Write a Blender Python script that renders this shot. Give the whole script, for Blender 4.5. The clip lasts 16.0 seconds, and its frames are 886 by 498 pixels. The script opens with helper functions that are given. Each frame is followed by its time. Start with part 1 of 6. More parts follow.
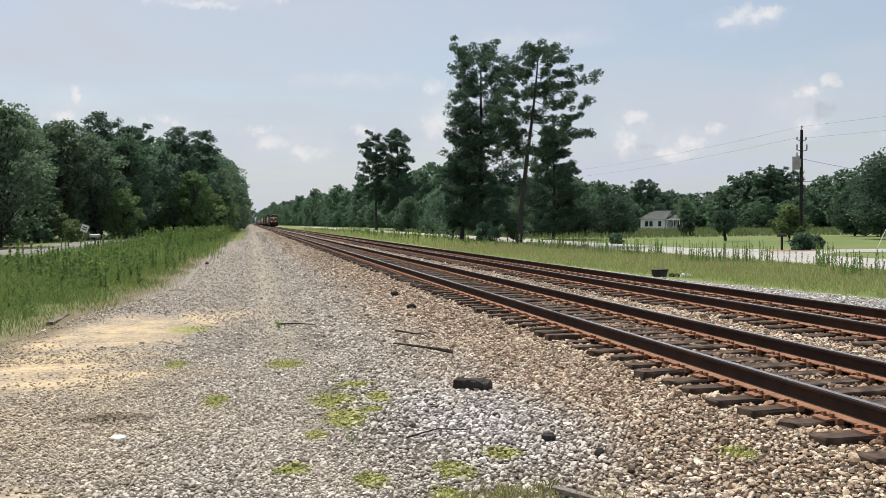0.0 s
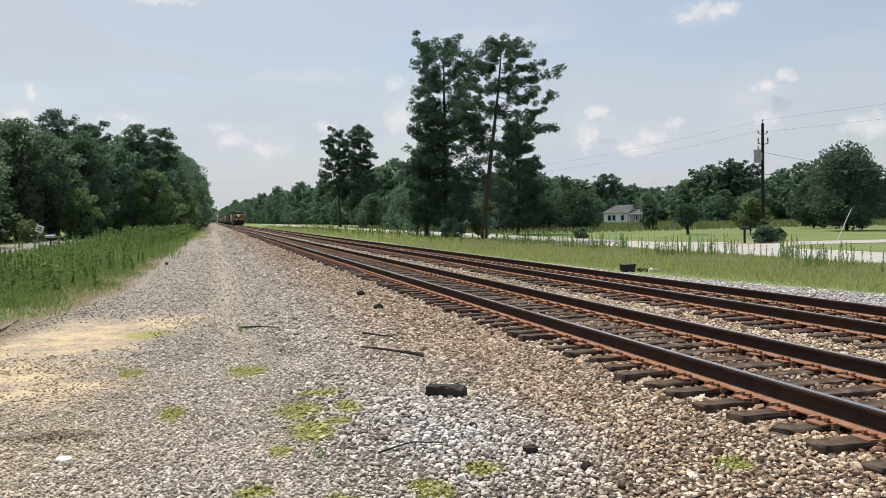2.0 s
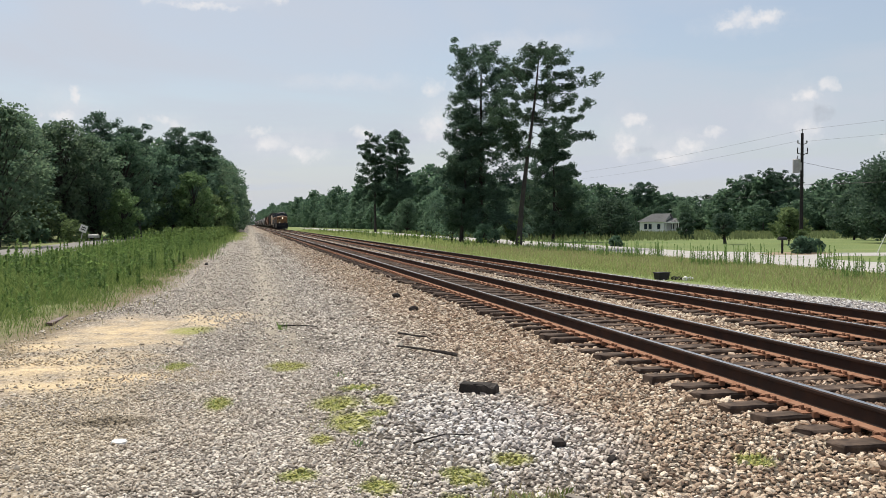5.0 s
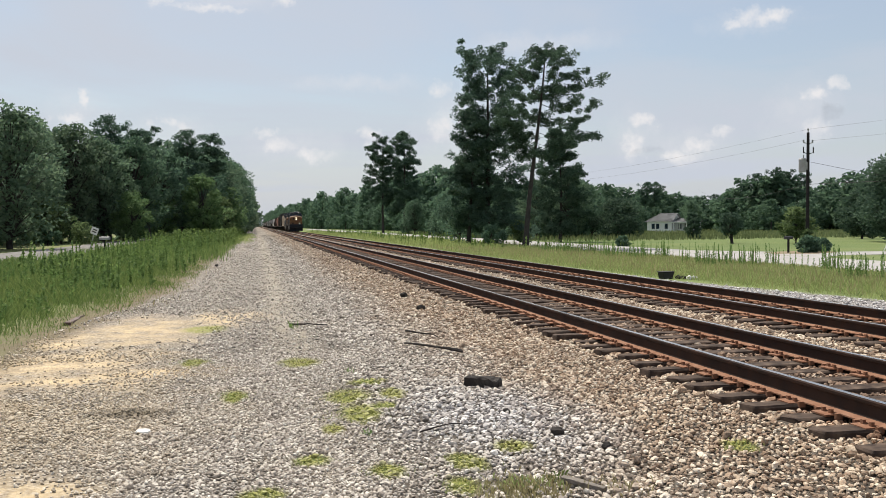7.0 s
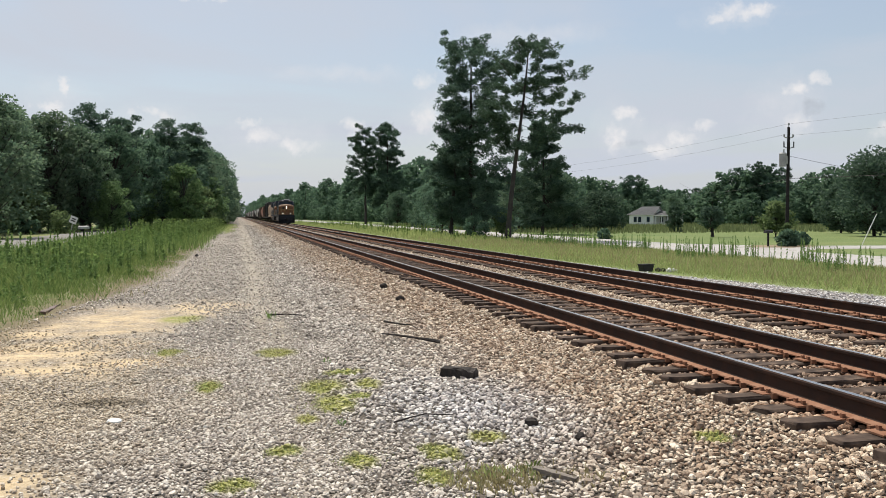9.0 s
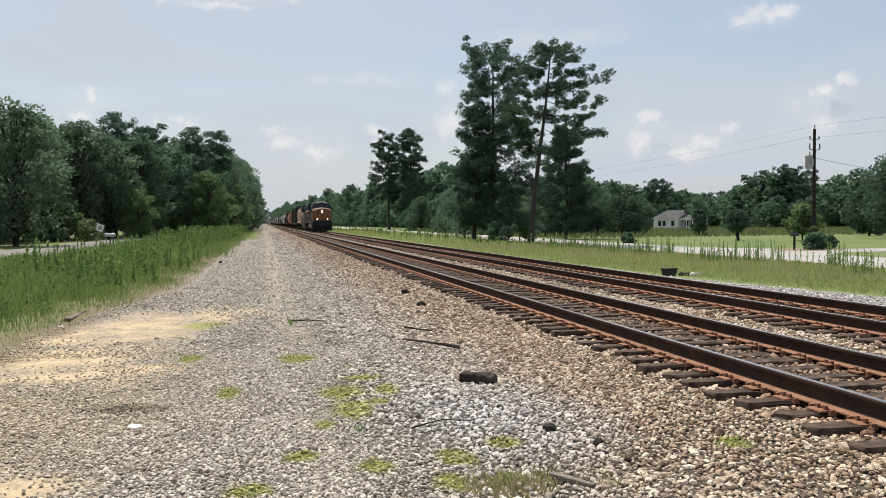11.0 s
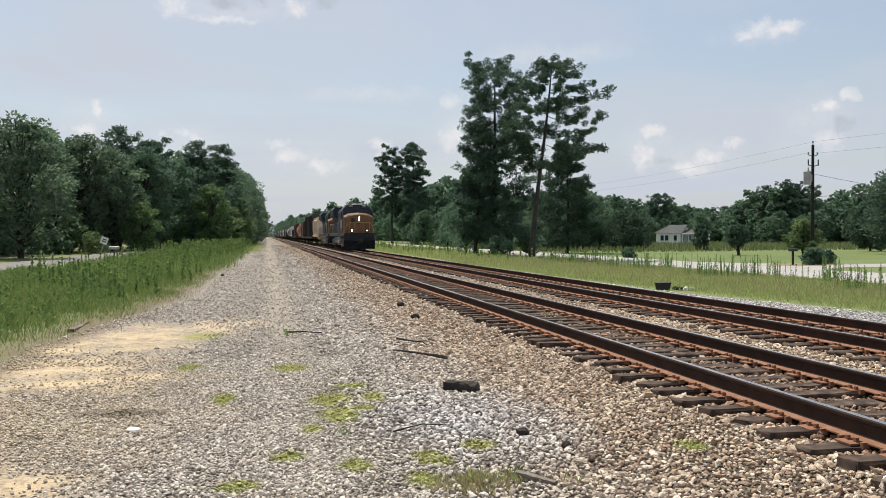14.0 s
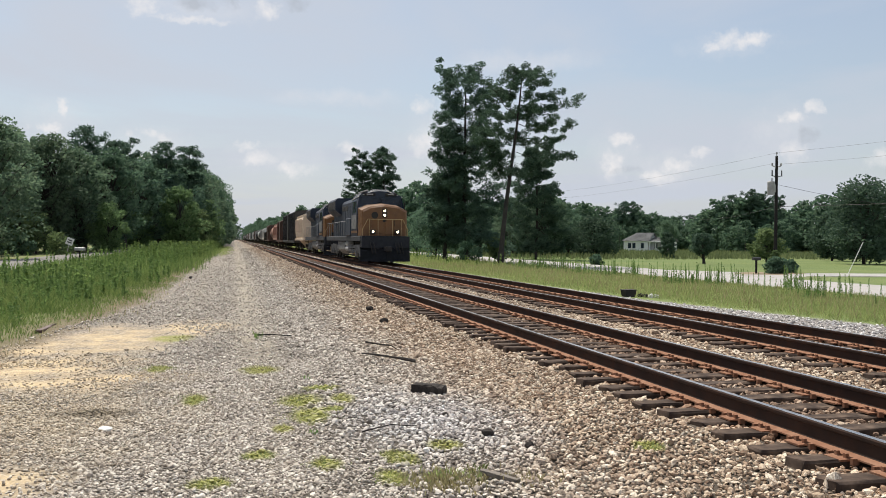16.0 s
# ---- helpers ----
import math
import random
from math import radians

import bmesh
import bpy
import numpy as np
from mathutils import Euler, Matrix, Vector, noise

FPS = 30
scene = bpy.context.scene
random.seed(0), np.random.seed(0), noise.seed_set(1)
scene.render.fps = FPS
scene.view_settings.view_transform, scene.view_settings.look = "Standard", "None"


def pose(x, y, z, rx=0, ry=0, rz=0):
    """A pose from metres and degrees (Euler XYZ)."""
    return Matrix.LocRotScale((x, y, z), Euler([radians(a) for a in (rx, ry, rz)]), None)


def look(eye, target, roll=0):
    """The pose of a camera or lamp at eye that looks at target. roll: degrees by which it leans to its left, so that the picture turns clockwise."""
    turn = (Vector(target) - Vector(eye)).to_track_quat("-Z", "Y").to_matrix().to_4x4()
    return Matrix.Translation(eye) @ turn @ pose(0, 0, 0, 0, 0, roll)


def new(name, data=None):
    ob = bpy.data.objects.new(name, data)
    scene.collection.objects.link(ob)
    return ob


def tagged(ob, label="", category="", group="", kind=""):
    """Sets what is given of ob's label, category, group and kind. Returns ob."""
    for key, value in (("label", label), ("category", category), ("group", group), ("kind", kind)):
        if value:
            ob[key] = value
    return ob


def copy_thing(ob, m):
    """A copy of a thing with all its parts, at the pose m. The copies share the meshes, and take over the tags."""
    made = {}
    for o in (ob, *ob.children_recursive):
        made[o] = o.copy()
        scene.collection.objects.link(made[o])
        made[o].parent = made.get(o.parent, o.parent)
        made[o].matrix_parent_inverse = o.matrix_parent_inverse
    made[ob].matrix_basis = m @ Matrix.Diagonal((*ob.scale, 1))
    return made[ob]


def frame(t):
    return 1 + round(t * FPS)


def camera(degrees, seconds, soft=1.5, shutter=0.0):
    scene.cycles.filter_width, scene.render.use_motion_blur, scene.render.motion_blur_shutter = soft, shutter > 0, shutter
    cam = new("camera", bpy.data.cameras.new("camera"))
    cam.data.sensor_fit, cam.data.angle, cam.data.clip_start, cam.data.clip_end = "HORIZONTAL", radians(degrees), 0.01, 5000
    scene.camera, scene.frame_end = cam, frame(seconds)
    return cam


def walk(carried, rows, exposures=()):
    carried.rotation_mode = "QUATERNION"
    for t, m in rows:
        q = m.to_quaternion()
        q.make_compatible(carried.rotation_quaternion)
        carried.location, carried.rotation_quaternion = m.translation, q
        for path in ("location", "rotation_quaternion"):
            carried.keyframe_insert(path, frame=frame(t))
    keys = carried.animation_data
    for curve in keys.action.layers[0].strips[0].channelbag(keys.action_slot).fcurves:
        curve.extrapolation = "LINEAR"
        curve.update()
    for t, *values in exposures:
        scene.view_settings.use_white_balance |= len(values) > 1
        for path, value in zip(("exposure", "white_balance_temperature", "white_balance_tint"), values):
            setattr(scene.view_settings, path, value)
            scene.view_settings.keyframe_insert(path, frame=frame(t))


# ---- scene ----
cam = camera(54.1, 16.0, soft=0.62)
PATH = [
    (0, (-0.255, 0.231, 1.813), (0.18, 2.182, 1.751), -0.3),
    (0.5, (-0.306, 0.391, 1.818), (0.173, 2.332, 1.752), -0.4),
    (1, (-0.306, 0.587, 1.795), (0.201, 2.521, 1.724), -0.7),
    (1.5, (-0.242, 0.66, 1.839), (0.277, 2.59, 1.766), -0.8),
    (2, (-0.209, 0.723, 1.834), (0.306, 2.654, 1.762), -0.9),
    (2.5, (-0.22, 0.72, 1.82), (0.278, 2.656, 1.751), -0.9),
    (3, (-0.222, 0.709, 1.814), (0.255, 2.65, 1.747), -0.8),
    (3.5, (-0.234, 0.711, 1.814), (0.227, 2.656, 1.748), -0.6),
    (4, (-0.274, 0.669, 1.811), (0.178, 2.617, 1.748), -0.4),
    (6.3, (-0.313, 0.047, 1.805), (0.114, 2.001, 1.753), 0.1),
    (6.5, (-0.31, 0.028, 1.805), (0.11, 1.983, 1.753), -0.1),
    (7, (-0.369, -0.032, 1.809), (0.052, 1.923, 1.753), -0.3),
    (7.5, (-0.381, -0.05, 1.807), (0.055, 1.901, 1.747), -0.3),
    (8, (-0.355, -0.054, 1.808), (0.1, 1.892, 1.744), -0.2),
    (8.5, (-0.324, -0.038, 1.801), (0.141, 1.906, 1.731), 0.0),
    (9, (-0.297, -0.013, 1.792), (0.162, 1.932, 1.717), 0.1),
    (11.5, (-0.235, -0.033, 1.792), (0.161, 1.927, 1.736), -0.2),
    (12, (-0.248, -0.081, 1.797), (0.141, 1.88, 1.749), -0.0),
    (12.5, (-0.259, -0.187, 1.801), (0.128, 1.775, 1.761), 0.0),
    (13, (-0.247, -0.348, 1.801), (0.143, 1.613, 1.764), -0.1),
    (13.5, (-0.212, -0.457, 1.803), (0.182, 1.503, 1.77), -0.1),
    (14, (-0.128, -0.555, 1.814), (0.27, 1.405, 1.783), -0.1),
    (14.5, (-0.061, -0.684, 1.809), (0.343, 1.275, 1.782), 0.1),
    (15, (-0.074, -0.747, 1.824), (0.34, 1.209, 1.801), 0.3),
    (15.5, (-0.138, -0.775, 1.824), (0.296, 1.177, 1.804), 0.5),
    (16, (-0.18, -0.789, 1.823), (0.287, 1.155, 1.804), 0.6),
]
walk(cam, [(t, look(e, g, r)) for t, e, g, r in PATH])

# ---- world, sun, exposure ----
SUN_AZ, SUN_EL = radians(-16), radians(58)     # from the track's direction towards the right; above the horizon
scene.view_settings.exposure = 0.28
world = bpy.data.worlds.new("sky")
scene.world = world
world.use_nodes = True
wn, wl = world.node_tree.nodes, world.node_tree.links
wn.clear()
w_out = wn.new("ShaderNodeOutputWorld")
w_bg = wn.new("ShaderNodeBackground")
w_sky = wn.new("ShaderNodeTexSky")
w_sky.sky_type, w_sky.sun_disc = "NISHITA", False
w_sky.sun_elevation, w_sky.sun_rotation = SUN_EL, SUN_AZ
w_sky.dust_density, w_sky.air_density, w_sky.ozone_density = 1.2, 1.2, 2.0
w_bg.inputs["Strength"].default_value = 0.09


def wmath(op, a, b=None, c=None):
    n = wn.new("ShaderNodeMath")
    n.operation = op
    for i, v in enumerate((a, b, c)):
        if v is None:
            continue
        if isinstance(v, (int, float)):
            n.inputs[i].default_value = v
        else:
            wl.new(v, n.inputs[i])
    return n.outputs[0]


w_tc = wn.new("ShaderNodeTexCoord")
w_sep = wn.new("ShaderNodeSeparateXYZ")
wl.new(w_tc.outputs["Generated"], w_sep.inputs[0])
# a thin cloud layer seen in perspective: direction divided by its height
w_h = wmath("ADD", wmath("MAXIMUM", w_sep.outputs[2], 0.0), 0.12)
w_comb = wn.new("ShaderNodeCombineXYZ")
wl.new(wmath("DIVIDE", w_sep.outputs[0], w_h), w_comb.inputs[0])
wl.new(wmath("DIVIDE", w_sep.outputs[1], w_h), w_comb.inputs[1])
w_no = wn.new("ShaderNodeTexNoise")
wl.new(w_comb.outputs[0], w_no.inputs["Vector"])
w_no.inputs["Scale"].default_value, w_no.inputs["Detail"].default_value = 0.62, 8
w_no.inputs["Roughness"].default_value, w_no.inputs["Distortion"].default_value = 0.55, 0.4
w_ramp = wn.new("ShaderNodeMapRange")
wl.new(w_no.outputs[0], w_ramp.inputs[0])
for i, v in enumerate((0.36, 0.62, 0.42, 1.0)):
    w_ramp.inputs[1 + i].default_value = v
w_mix = wn.new("ShaderNodeMix")
w_mix.data_type = "RGBA"
# low down the haze is thicker
wl.new(wmath("MAXIMUM", w_ramp.outputs[0], wmath("MULTIPLY_ADD", w_sep.outputs[2], -4.5, 0.95)), w_mix.inputs[0])
wl.new(w_sky.outputs[0], w_mix.inputs[6])
w_mix.inputs[7].default_value = (5.35, 5.72, 6.45, 1)
w_last = w_mix.outputs[2]
# small fair-weather clouds low in the sky: azimuth from the track, elevation, width, height, in degrees
CLOUDS = [(31.4, 12.6, 1.1, 0.7), (32.7, 12.4, 1.4, 0.5), (30.4, 12.2, 0.8, 0.4), (35.4, 7.7, 0.9, 0.45), (36.5, 8.3, 0.7, 0.5), (35.4, 5.6, 1.0, 0.9), (25.3, 6.6, 0.8, 0.5), (24.6, 5.0, 0.8, 1.2),
          (29.8, 5.8, 0.9, 0.5), (28.4, 4.9, 1.1, 0.5), (27.2, 4.2, 1.2, 0.5), (12.2, 8.9, 0.8, 0.6), (12.0, 6.2, 0.9, 1.4), (-5.2, 6.5, 0.9, 0.5), (-4.4, 6.0, 0.6, 0.7), (0.8, 6.1, 0.6, 0.5),
          (1.8, 5.2, 1.2, 0.6), (3.6, 4.6, 1.2, 0.5), (-11.0, 6.6, 0.9, 0.4), (-10.1, 7.8, 0.5, 0.5), (1.7, 14.5, 1.0, 0.8), (-5.8, 14.3, 1.0, 0.8), (-2.6, 13.5, 2.6, 0.3), (7.5, 5.8, 0.9, 0.6), (41.0, 5.0, 1.6, 0.9)]
GREY_CLOUDS = [(-2.4, 14.6, 2.2, 0.6), (-0.6, 14.9, 1.0, 0.5), (-8.0, 14.9, 1.4, 0.4), (25.4, 4.7, 1.2, 0.5), (36.2, 6.5, 1.2, 0.6), (3.6, 15.0, 1.4, 0.5)]
# thin ragged veils round and below the heaps
VEILS = [(27.6, 5.0, 3.2, 1.4), (34.5, 6.6, 2.4, 2.2), (24.6, 5.6, 1.6, 1.8), (12.6, 6.2, 2.4, 2.6), (2.6, 5.2, 3.4, 1.2), (-4.8, 6.0, 2.2, 1.2), (-10.5, 7.0, 2.0, 1.4), (-2.5, 14.2, 4.6, 1.0), (31.4, 12.3, 3.0, 0.9), (19.0, 11.6, 6.0, 0.8), (6.5, 9.2, 5.0, 0.6)]
w_puff = wn.new("ShaderNodeTexNoise")
wl.new(w_tc.outputs["Generated"], w_puff.inputs["Vector"])
w_puff.inputs["Scale"].default_value, w_puff.inputs["Detail"].default_value = 42, 9
w_puff.inputs["Roughness"].default_value = 0.62
w_warp = wn.new("ShaderNodeTexNoise")
w_warp.inputs["Roughness"].default_value = 0.65
wl.new(w_tc.outputs["Generated"], w_warp.inputs["Vector"])
w_warp.inputs["Scale"].default_value, w_warp.inputs["Detail"].default_value = 34, 6
w_wsep = wn.new("ShaderNodeSeparateXYZ")
wl.new(w_warp.outputs[1], w_wsep.inputs[0])
w_az = wmath("ADD", wmath("ARCTAN2", w_sep.outputs[0], w_sep.outputs[1]), wmath("MULTIPLY", wmath("SUBTRACT", w_wsep.outputs[0], 0.5), 0.06))
w_el = wmath("ADD", wmath("ARCSINE", w_sep.outputs[2]), wmath("MULTIPLY", wmath("SUBTRACT", w_wsep.outputs[1], 0.5), 0.034))


def cloud_cover(spots, lo, hi, most):
    """Ragged heaps of cloud round the given spots, 0 to most."""
    total = None
    for az, el, cw, ch in spots:
        dx = wmath("DIVIDE", wmath("SUBTRACT", w_az, radians(az)), radians(cw))
        dy = wmath("DIVIDE", wmath("SUBTRACT", w_el, radians(el)), radians(ch))
        g = wmath("EXPONENT", wmath("MULTIPLY", wmath("ADD", wmath("MULTIPLY", dx, dx), wmath("MULTIPLY", dy, dy)), -1.0))
        total = g if total is None else wmath("MAXIMUM", total, g)
    cover = wn.new("ShaderNodeMapRange")
    wl.new(wmath("MULTIPLY", total, wmath("MULTIPLY", w_puff.outputs[0], 2.0)), cover.inputs[0])
    for i, v in enumerate((lo, hi, 0.0, most)):
        cover.inputs[1 + i].default_value = v
    return cover.outputs[0]


for spots, lo, hi, most, tint in ((VEILS, 0.25, 1.3, 0.42, (7.0, 7.0, 7.3, 1)), (CLOUDS, 0.34, 1.15, 0.8, (8.0, 7.8, 7.8, 1)), (GREY_CLOUDS, 0.4, 1.1, 0.7, (4.1, 4.45, 5.0, 1))):
    w_add = wn.new("ShaderNodeMix")
    w_add.data_type = "RGBA"
    wl.new(cloud_cover(spots, lo, hi, most), w_add.inputs[0])
    wl.new(w_last, w_add.inputs[6])
    w_add.inputs[7].default_value = tint
    w_last = w_add.outputs[2]
wl.new(w_last, w_bg.inputs[0])
wl.new(w_bg.outputs[0], w_out.inputs[0])

sun_data = bpy.data.lights.new("sun", "SUN")
sun_data.energy, sun_data.angle, sun_data.color = 5.0, radians(0.6), (1.0, 0.94, 0.83)
sun = new("sun", sun_data)
sun_dir = Vector((math.sin(SUN_AZ) * math.cos(SUN_EL), math.cos(SUN_AZ) * math.cos(SUN_EL), math.sin(SUN_EL)))
sun.matrix_world = look(sun_dir * 300, (0, 0, 0))


# ---- materials ----
class Nodes:
    """A small builder for node materials."""

    def __init__(self, name):
        self.mat = bpy.data.materials.new(name)
        self.mat.use_nodes = True
        self.n, self.l = self.mat.node_tree.nodes, self.mat.node_tree.links
        self.bsdf = self.n["Principled BSDF"]
        self.out = self.n["Material Output"]
        self.geo = self.n.new("ShaderNodeNewGeometry")
        self.tc = self.n.new("ShaderNodeTexCoord")

    def put(self, socket, v):
        if isinstance(v, (int, float)):
            socket.default_value = v
        elif isinstance(v, tuple):
            socket.default_value = v if len(v) == 4 else (*v, 1)
        else:
            self.l.new(v, socket)

    def noise(self, scale, detail=4, rough=0.5, vec=None, distort=0.0):
        t = self.n.new("ShaderNodeTexNoise")
        self.put(t.inputs["Vector"], vec if vec is not None else self.tc.outputs["Object"])
        t.inputs["Scale"].default_value, t.inputs["Detail"].default_value = scale, detail
        t.inputs["Roughness"].default_value, t.inputs["Distortion"].default_value = rough, distort
        return t.outputs[0]

    def voronoi(self, scale, out="Distance", vec=None):
        t = self.n.new("ShaderNodeTexVoronoi")
        self.put(t.inputs["Vector"], vec if vec is not None else self.tc.outputs["Object"])
        t.inputs["Scale"].default_value = scale
        return t.outputs[out]

    def math(self, op, a, b=None, c=None):
        t = self.n.new("ShaderNodeMath")
        t.operation = op
        for i, v in enumerate((a, b, c)):
            if v is not None:
                self.put(t.inputs[i], v)
        return t.outputs[0]

    def span(self, v, a, b, c=0.0, d=1.0):
        t = self.n.new("ShaderNodeMapRange")
        self.put(t.inputs[0], v)
        for i, q in enumerate((a, b, c, d)):
            t.inputs[1 + i].default_value = q
        return t.outputs[0]

    def mix(self, f, a, b, mode="MIX"):
        t = self.n.new("ShaderNodeMix")
        t.data_type, t.blend_type = "RGBA", mode
        self.put(t.inputs[0], f)
        self.put(t.inputs[6], a)
        self.put(t.inputs[7], b)
        return t.outputs[2]

    def ramp(self, v, *stops):
        t = self.n.new("ShaderNodeValToRGB")
        while len(t.color_ramp.elements) < len(stops):
            t.color_ramp.elements.new(0.5)
        for e, (p, c) in zip(t.color_ramp.elements, stops):
            e.position, e.color = p, (*c, 1)
        self.put(t.inputs[0], v)
        return t.outputs[0]

    def bump(self, h, strength=0.3, distance=0.01):
        t = self.n.new("ShaderNodeBump")
        t.inputs["Strength"].default_value, t.inputs["Distance"].default_value = strength, distance
        self.put(t.inputs["Height"], h)
        self.l.new(t.outputs[0], self.bsdf.inputs["Normal"])

    def done(self, color, rough=0.8, metal=0.0, spec=None):
        self.put(self.bsdf.inputs["Base Color"], color)
        self.put(self.bsdf.inputs["Roughness"], rough)
        self.put(self.bsdf.inputs["Metallic"], metal)
        if spec is not None:
            self.bsdf.inputs["Specular IOR Level"].default_value = spec
        return self.mat

    def axis(self, i):
        s = self.n.new("ShaderNodeSeparateXYZ")
        self.l.new(self.geo.outputs["Position"], s.inputs[0])
        return s.outputs[i]


def worn(name, base, dirt, rough=0.6, metal=0.0, scale=3.0, amount=0.6, bump=0.15, grain=60.0):
    """Paint, metal or wood with grain and blotches of dirt."""
    m = Nodes(name)
    a = m.span(m.noise(scale, 5, 0.6), 0.4, 0.72, 0, amount)
    b = m.span(m.noise(grain, 3, 0.6), 0.3, 0.75, 0.82, 1.12)
    c = m.mix(a, (*base, 1), (*dirt, 1))
    c = m.mix(1.0, c, m.ramp(b, (0, (0.8, 0.8, 0.8)), (1, (1, 1, 1))), "MULTIPLY")
    m.bump(m.noise(grain, 3), bump, 0.004)
    return m.done(c, m.span(m.noise(scale * 2, 3), 0.3, 0.7, rough - 0.1, min(1, rough + 0.12)), metal, 0.12 if rough > 0.8 else None)


def leafy(name, dark, light, trans=0.35, scale=0.5):
    """Foliage: diffuse and translucent, varied leaf by leaf and bough by bough."""
    m = Nodes(name)
    r = m.math("ADD", m.math("MULTIPLY", m.geo.outputs["Random Per Island"], 0.55), m.math("MULTIPLY", m.noise(scale, 3), 0.6))
    oi = m.n.new("ShaderNodeObjectInfo")
    c = m.ramp(r, (0.15, dark), (0.9, light))
    hs = m.n.new("ShaderNodeHueSaturation")
    m.put(hs.inputs["Hue"], m.span(oi.outputs["Random"], 0, 1, 0.474, 0.508))
    m.put(hs.inputs["Value"], m.span(oi.outputs["Random"], 0, 1, 0.86, 1.16))
    m.put(hs.inputs["Color"], c)
    m.done(hs.outputs[0], 0.7, 0, 0.12)
    t = m.n.new("ShaderNodeBsdfTranslucent")
    m.put(t.inputs["Color"], hs.outputs[0])
    mx = m.n.new("ShaderNodeMixShader")
    mx.inputs[0].default_value = trans
    m.l.new(m.bsdf.outputs[0], mx.inputs[1])
    m.l.new(t.outputs[0], mx.inputs[2])
    m.l.new(mx.outputs[0], m.out.inputs[0])
    return m.mat


def zone(m, cx, cy, rx, ry, soft=0.45, wob=0.5):
    """A soft patch on the ground with a ragged edge, 0 to 1."""
    dx = m.math("DIVIDE", m.math("SUBTRACT", m.axis(0), cx), rx)
    dy = m.math("DIVIDE", m.math("SUBTRACT", m.axis(1), cy), ry)
    d = m.math("SQRT", m.math("ADD", m.math("MULTIPLY", dx, dx), m.math("MULTIPLY", dy, dy)))
    d = m.math("ADD", d, m.math("MULTIPLY", m.math("SUBTRACT", m.noise(1.3, 5, 0.6, m.geo.outputs["Position"]), 0.5), wob * 2))
    return m.span(d, 1.0, 1.0 - soft, 0, 1)


# patches of moss and creeping weed on the gravel: x, y, half width, half depth
MOSS = [(0.57, 9.07, 0.23, 0.33), (1.02, 9.04, 0.13, 0.27), (0.6, 8.26, 0.18, 0.39), (0.87, 8.53, 0.12, 0.18), (0.28, 7.69, 0.1, 0.21), (0.55, 6.21, 0.13, 0.18), (1.18, 6.35, 0.14, 0.24), (1.65, 6.71, 0.16, 0.16), (0.84, 9.78, 0.2, 0.16),
        (1.0, 5.72, 0.1, 0.2), (0.18, 11.61, 0.26, 0.4), (-0.62, 9.44, 0.13, 0.26), (-1.19, 11.84, 0.16, 0.28), (3.31, 6.06, 0.11, 0.16), (0.04, 6.66, 0.13, 0.13), (-0.34, 5.87, 0.15, 0.13), (-1.25, 15.66, 0.35, 0.49)]


def gravel_tint(m, r):
    """Crushed stone: grey and cream by the road, whiter where freshly tipped, browner and rusty by the track."""
    pos = m.geo.outputs["Position"]
    grey = m.ramp(r, (0.0, (0.14, 0.12, 0.1)), (0.22, (0.295, 0.256, 0.215)), (0.65, (0.51, 0.457, 0.395)), (1.0, (0.77, 0.715, 0.63)))
    brown = m.ramp(r, (0.0, (0.085, 0.06, 0.044)), (0.3, (0.28, 0.195, 0.13)), (0.65, (0.51, 0.4, 0.288)), (1.0, (0.79, 0.695, 0.555)))
    white = m.ramp(r, (0.0, (0.17, 0.158, 0.15)), (0.35, (0.40, 0.378, 0.37)), (0.7, (0.60, 0.575, 0.57)), (1.0, (0.78, 0.765, 0.75)))
    wob = m.math("MULTIPLY", m.math("SUBTRACT", m.noise(0.7, 4, 0.6, pos), 0.5), 1.6)
    f = m.span(m.math("ADD", m.axis(0), wob), 1.5, 3.0, 0, 0.9)
    c = m.mix(f, grey, brown)
    # one stone in five is stained brown or is of a darker kind
    kind = m.math("FRACT", m.math("MULTIPLY", r, 17.3))
    c = m.mix(m.math("MULTIPLY", m.span(kind, 0.78, 0.82), m.math("ADD", m.math("MULTIPLY", f, 0.45), 0.1)), c, (0.27, 0.145, 0.085))
    c = m.mix(m.math("MULTIPLY", m.span(kind, 0.16, 0.12), m.math("ADD", m.math("MULTIPLY", f, 0.5), 0.15)), c, (0.085, 0.07, 0.062))
    rust = m.ramp(r, (0.0, (0.16, 0.07, 0.035)), (0.6, (0.38, 0.19, 0.10)), (1.0, (0.52, 0.34, 0.21)))
    for x in (4.465, 5.972, 8.125, 9.632):
        near = m.span(m.math("ABSOLUTE", m.math("SUBTRACT", m.math("ADD", m.axis(0), m.math("MULTIPLY", wob, 0.15)), x)), 0.42, 0.1, 0, 0.6)
        c = m.mix(near, c, rust)
    # ore dust has browned the stones between the rails
    crib = m.ramp(r, (0.0, (0.05, 0.03, 0.021)), (0.5, (0.17, 0.105, 0.072)), (0.85, (0.30, 0.20, 0.14)), (1.0, (0.5, 0.41, 0.32)))
    for tx in (5.218, 8.878):
        c = m.mix(m.span(m.math("ABSOLUTE", m.math("SUBTRACT", m.math("ADD", m.axis(0), m.math("MULTIPLY", wob, 0.25)), tx)), 1.05, 0.6, 0, 0.72 if tx < 7 else 0.5), c, crib)
    c = m.mix(m.math("MULTIPLY", zone(m, 1.78, 7.75, 1.25, 2.2, 0.95, 0.5), 0.78), c, white)
    return m.mix(m.span(m.math("ADD", m.axis(0), m.math("MULTIPLY", wob, 0.6)), 10.6, 11.3, 0, 0.9), c, white)


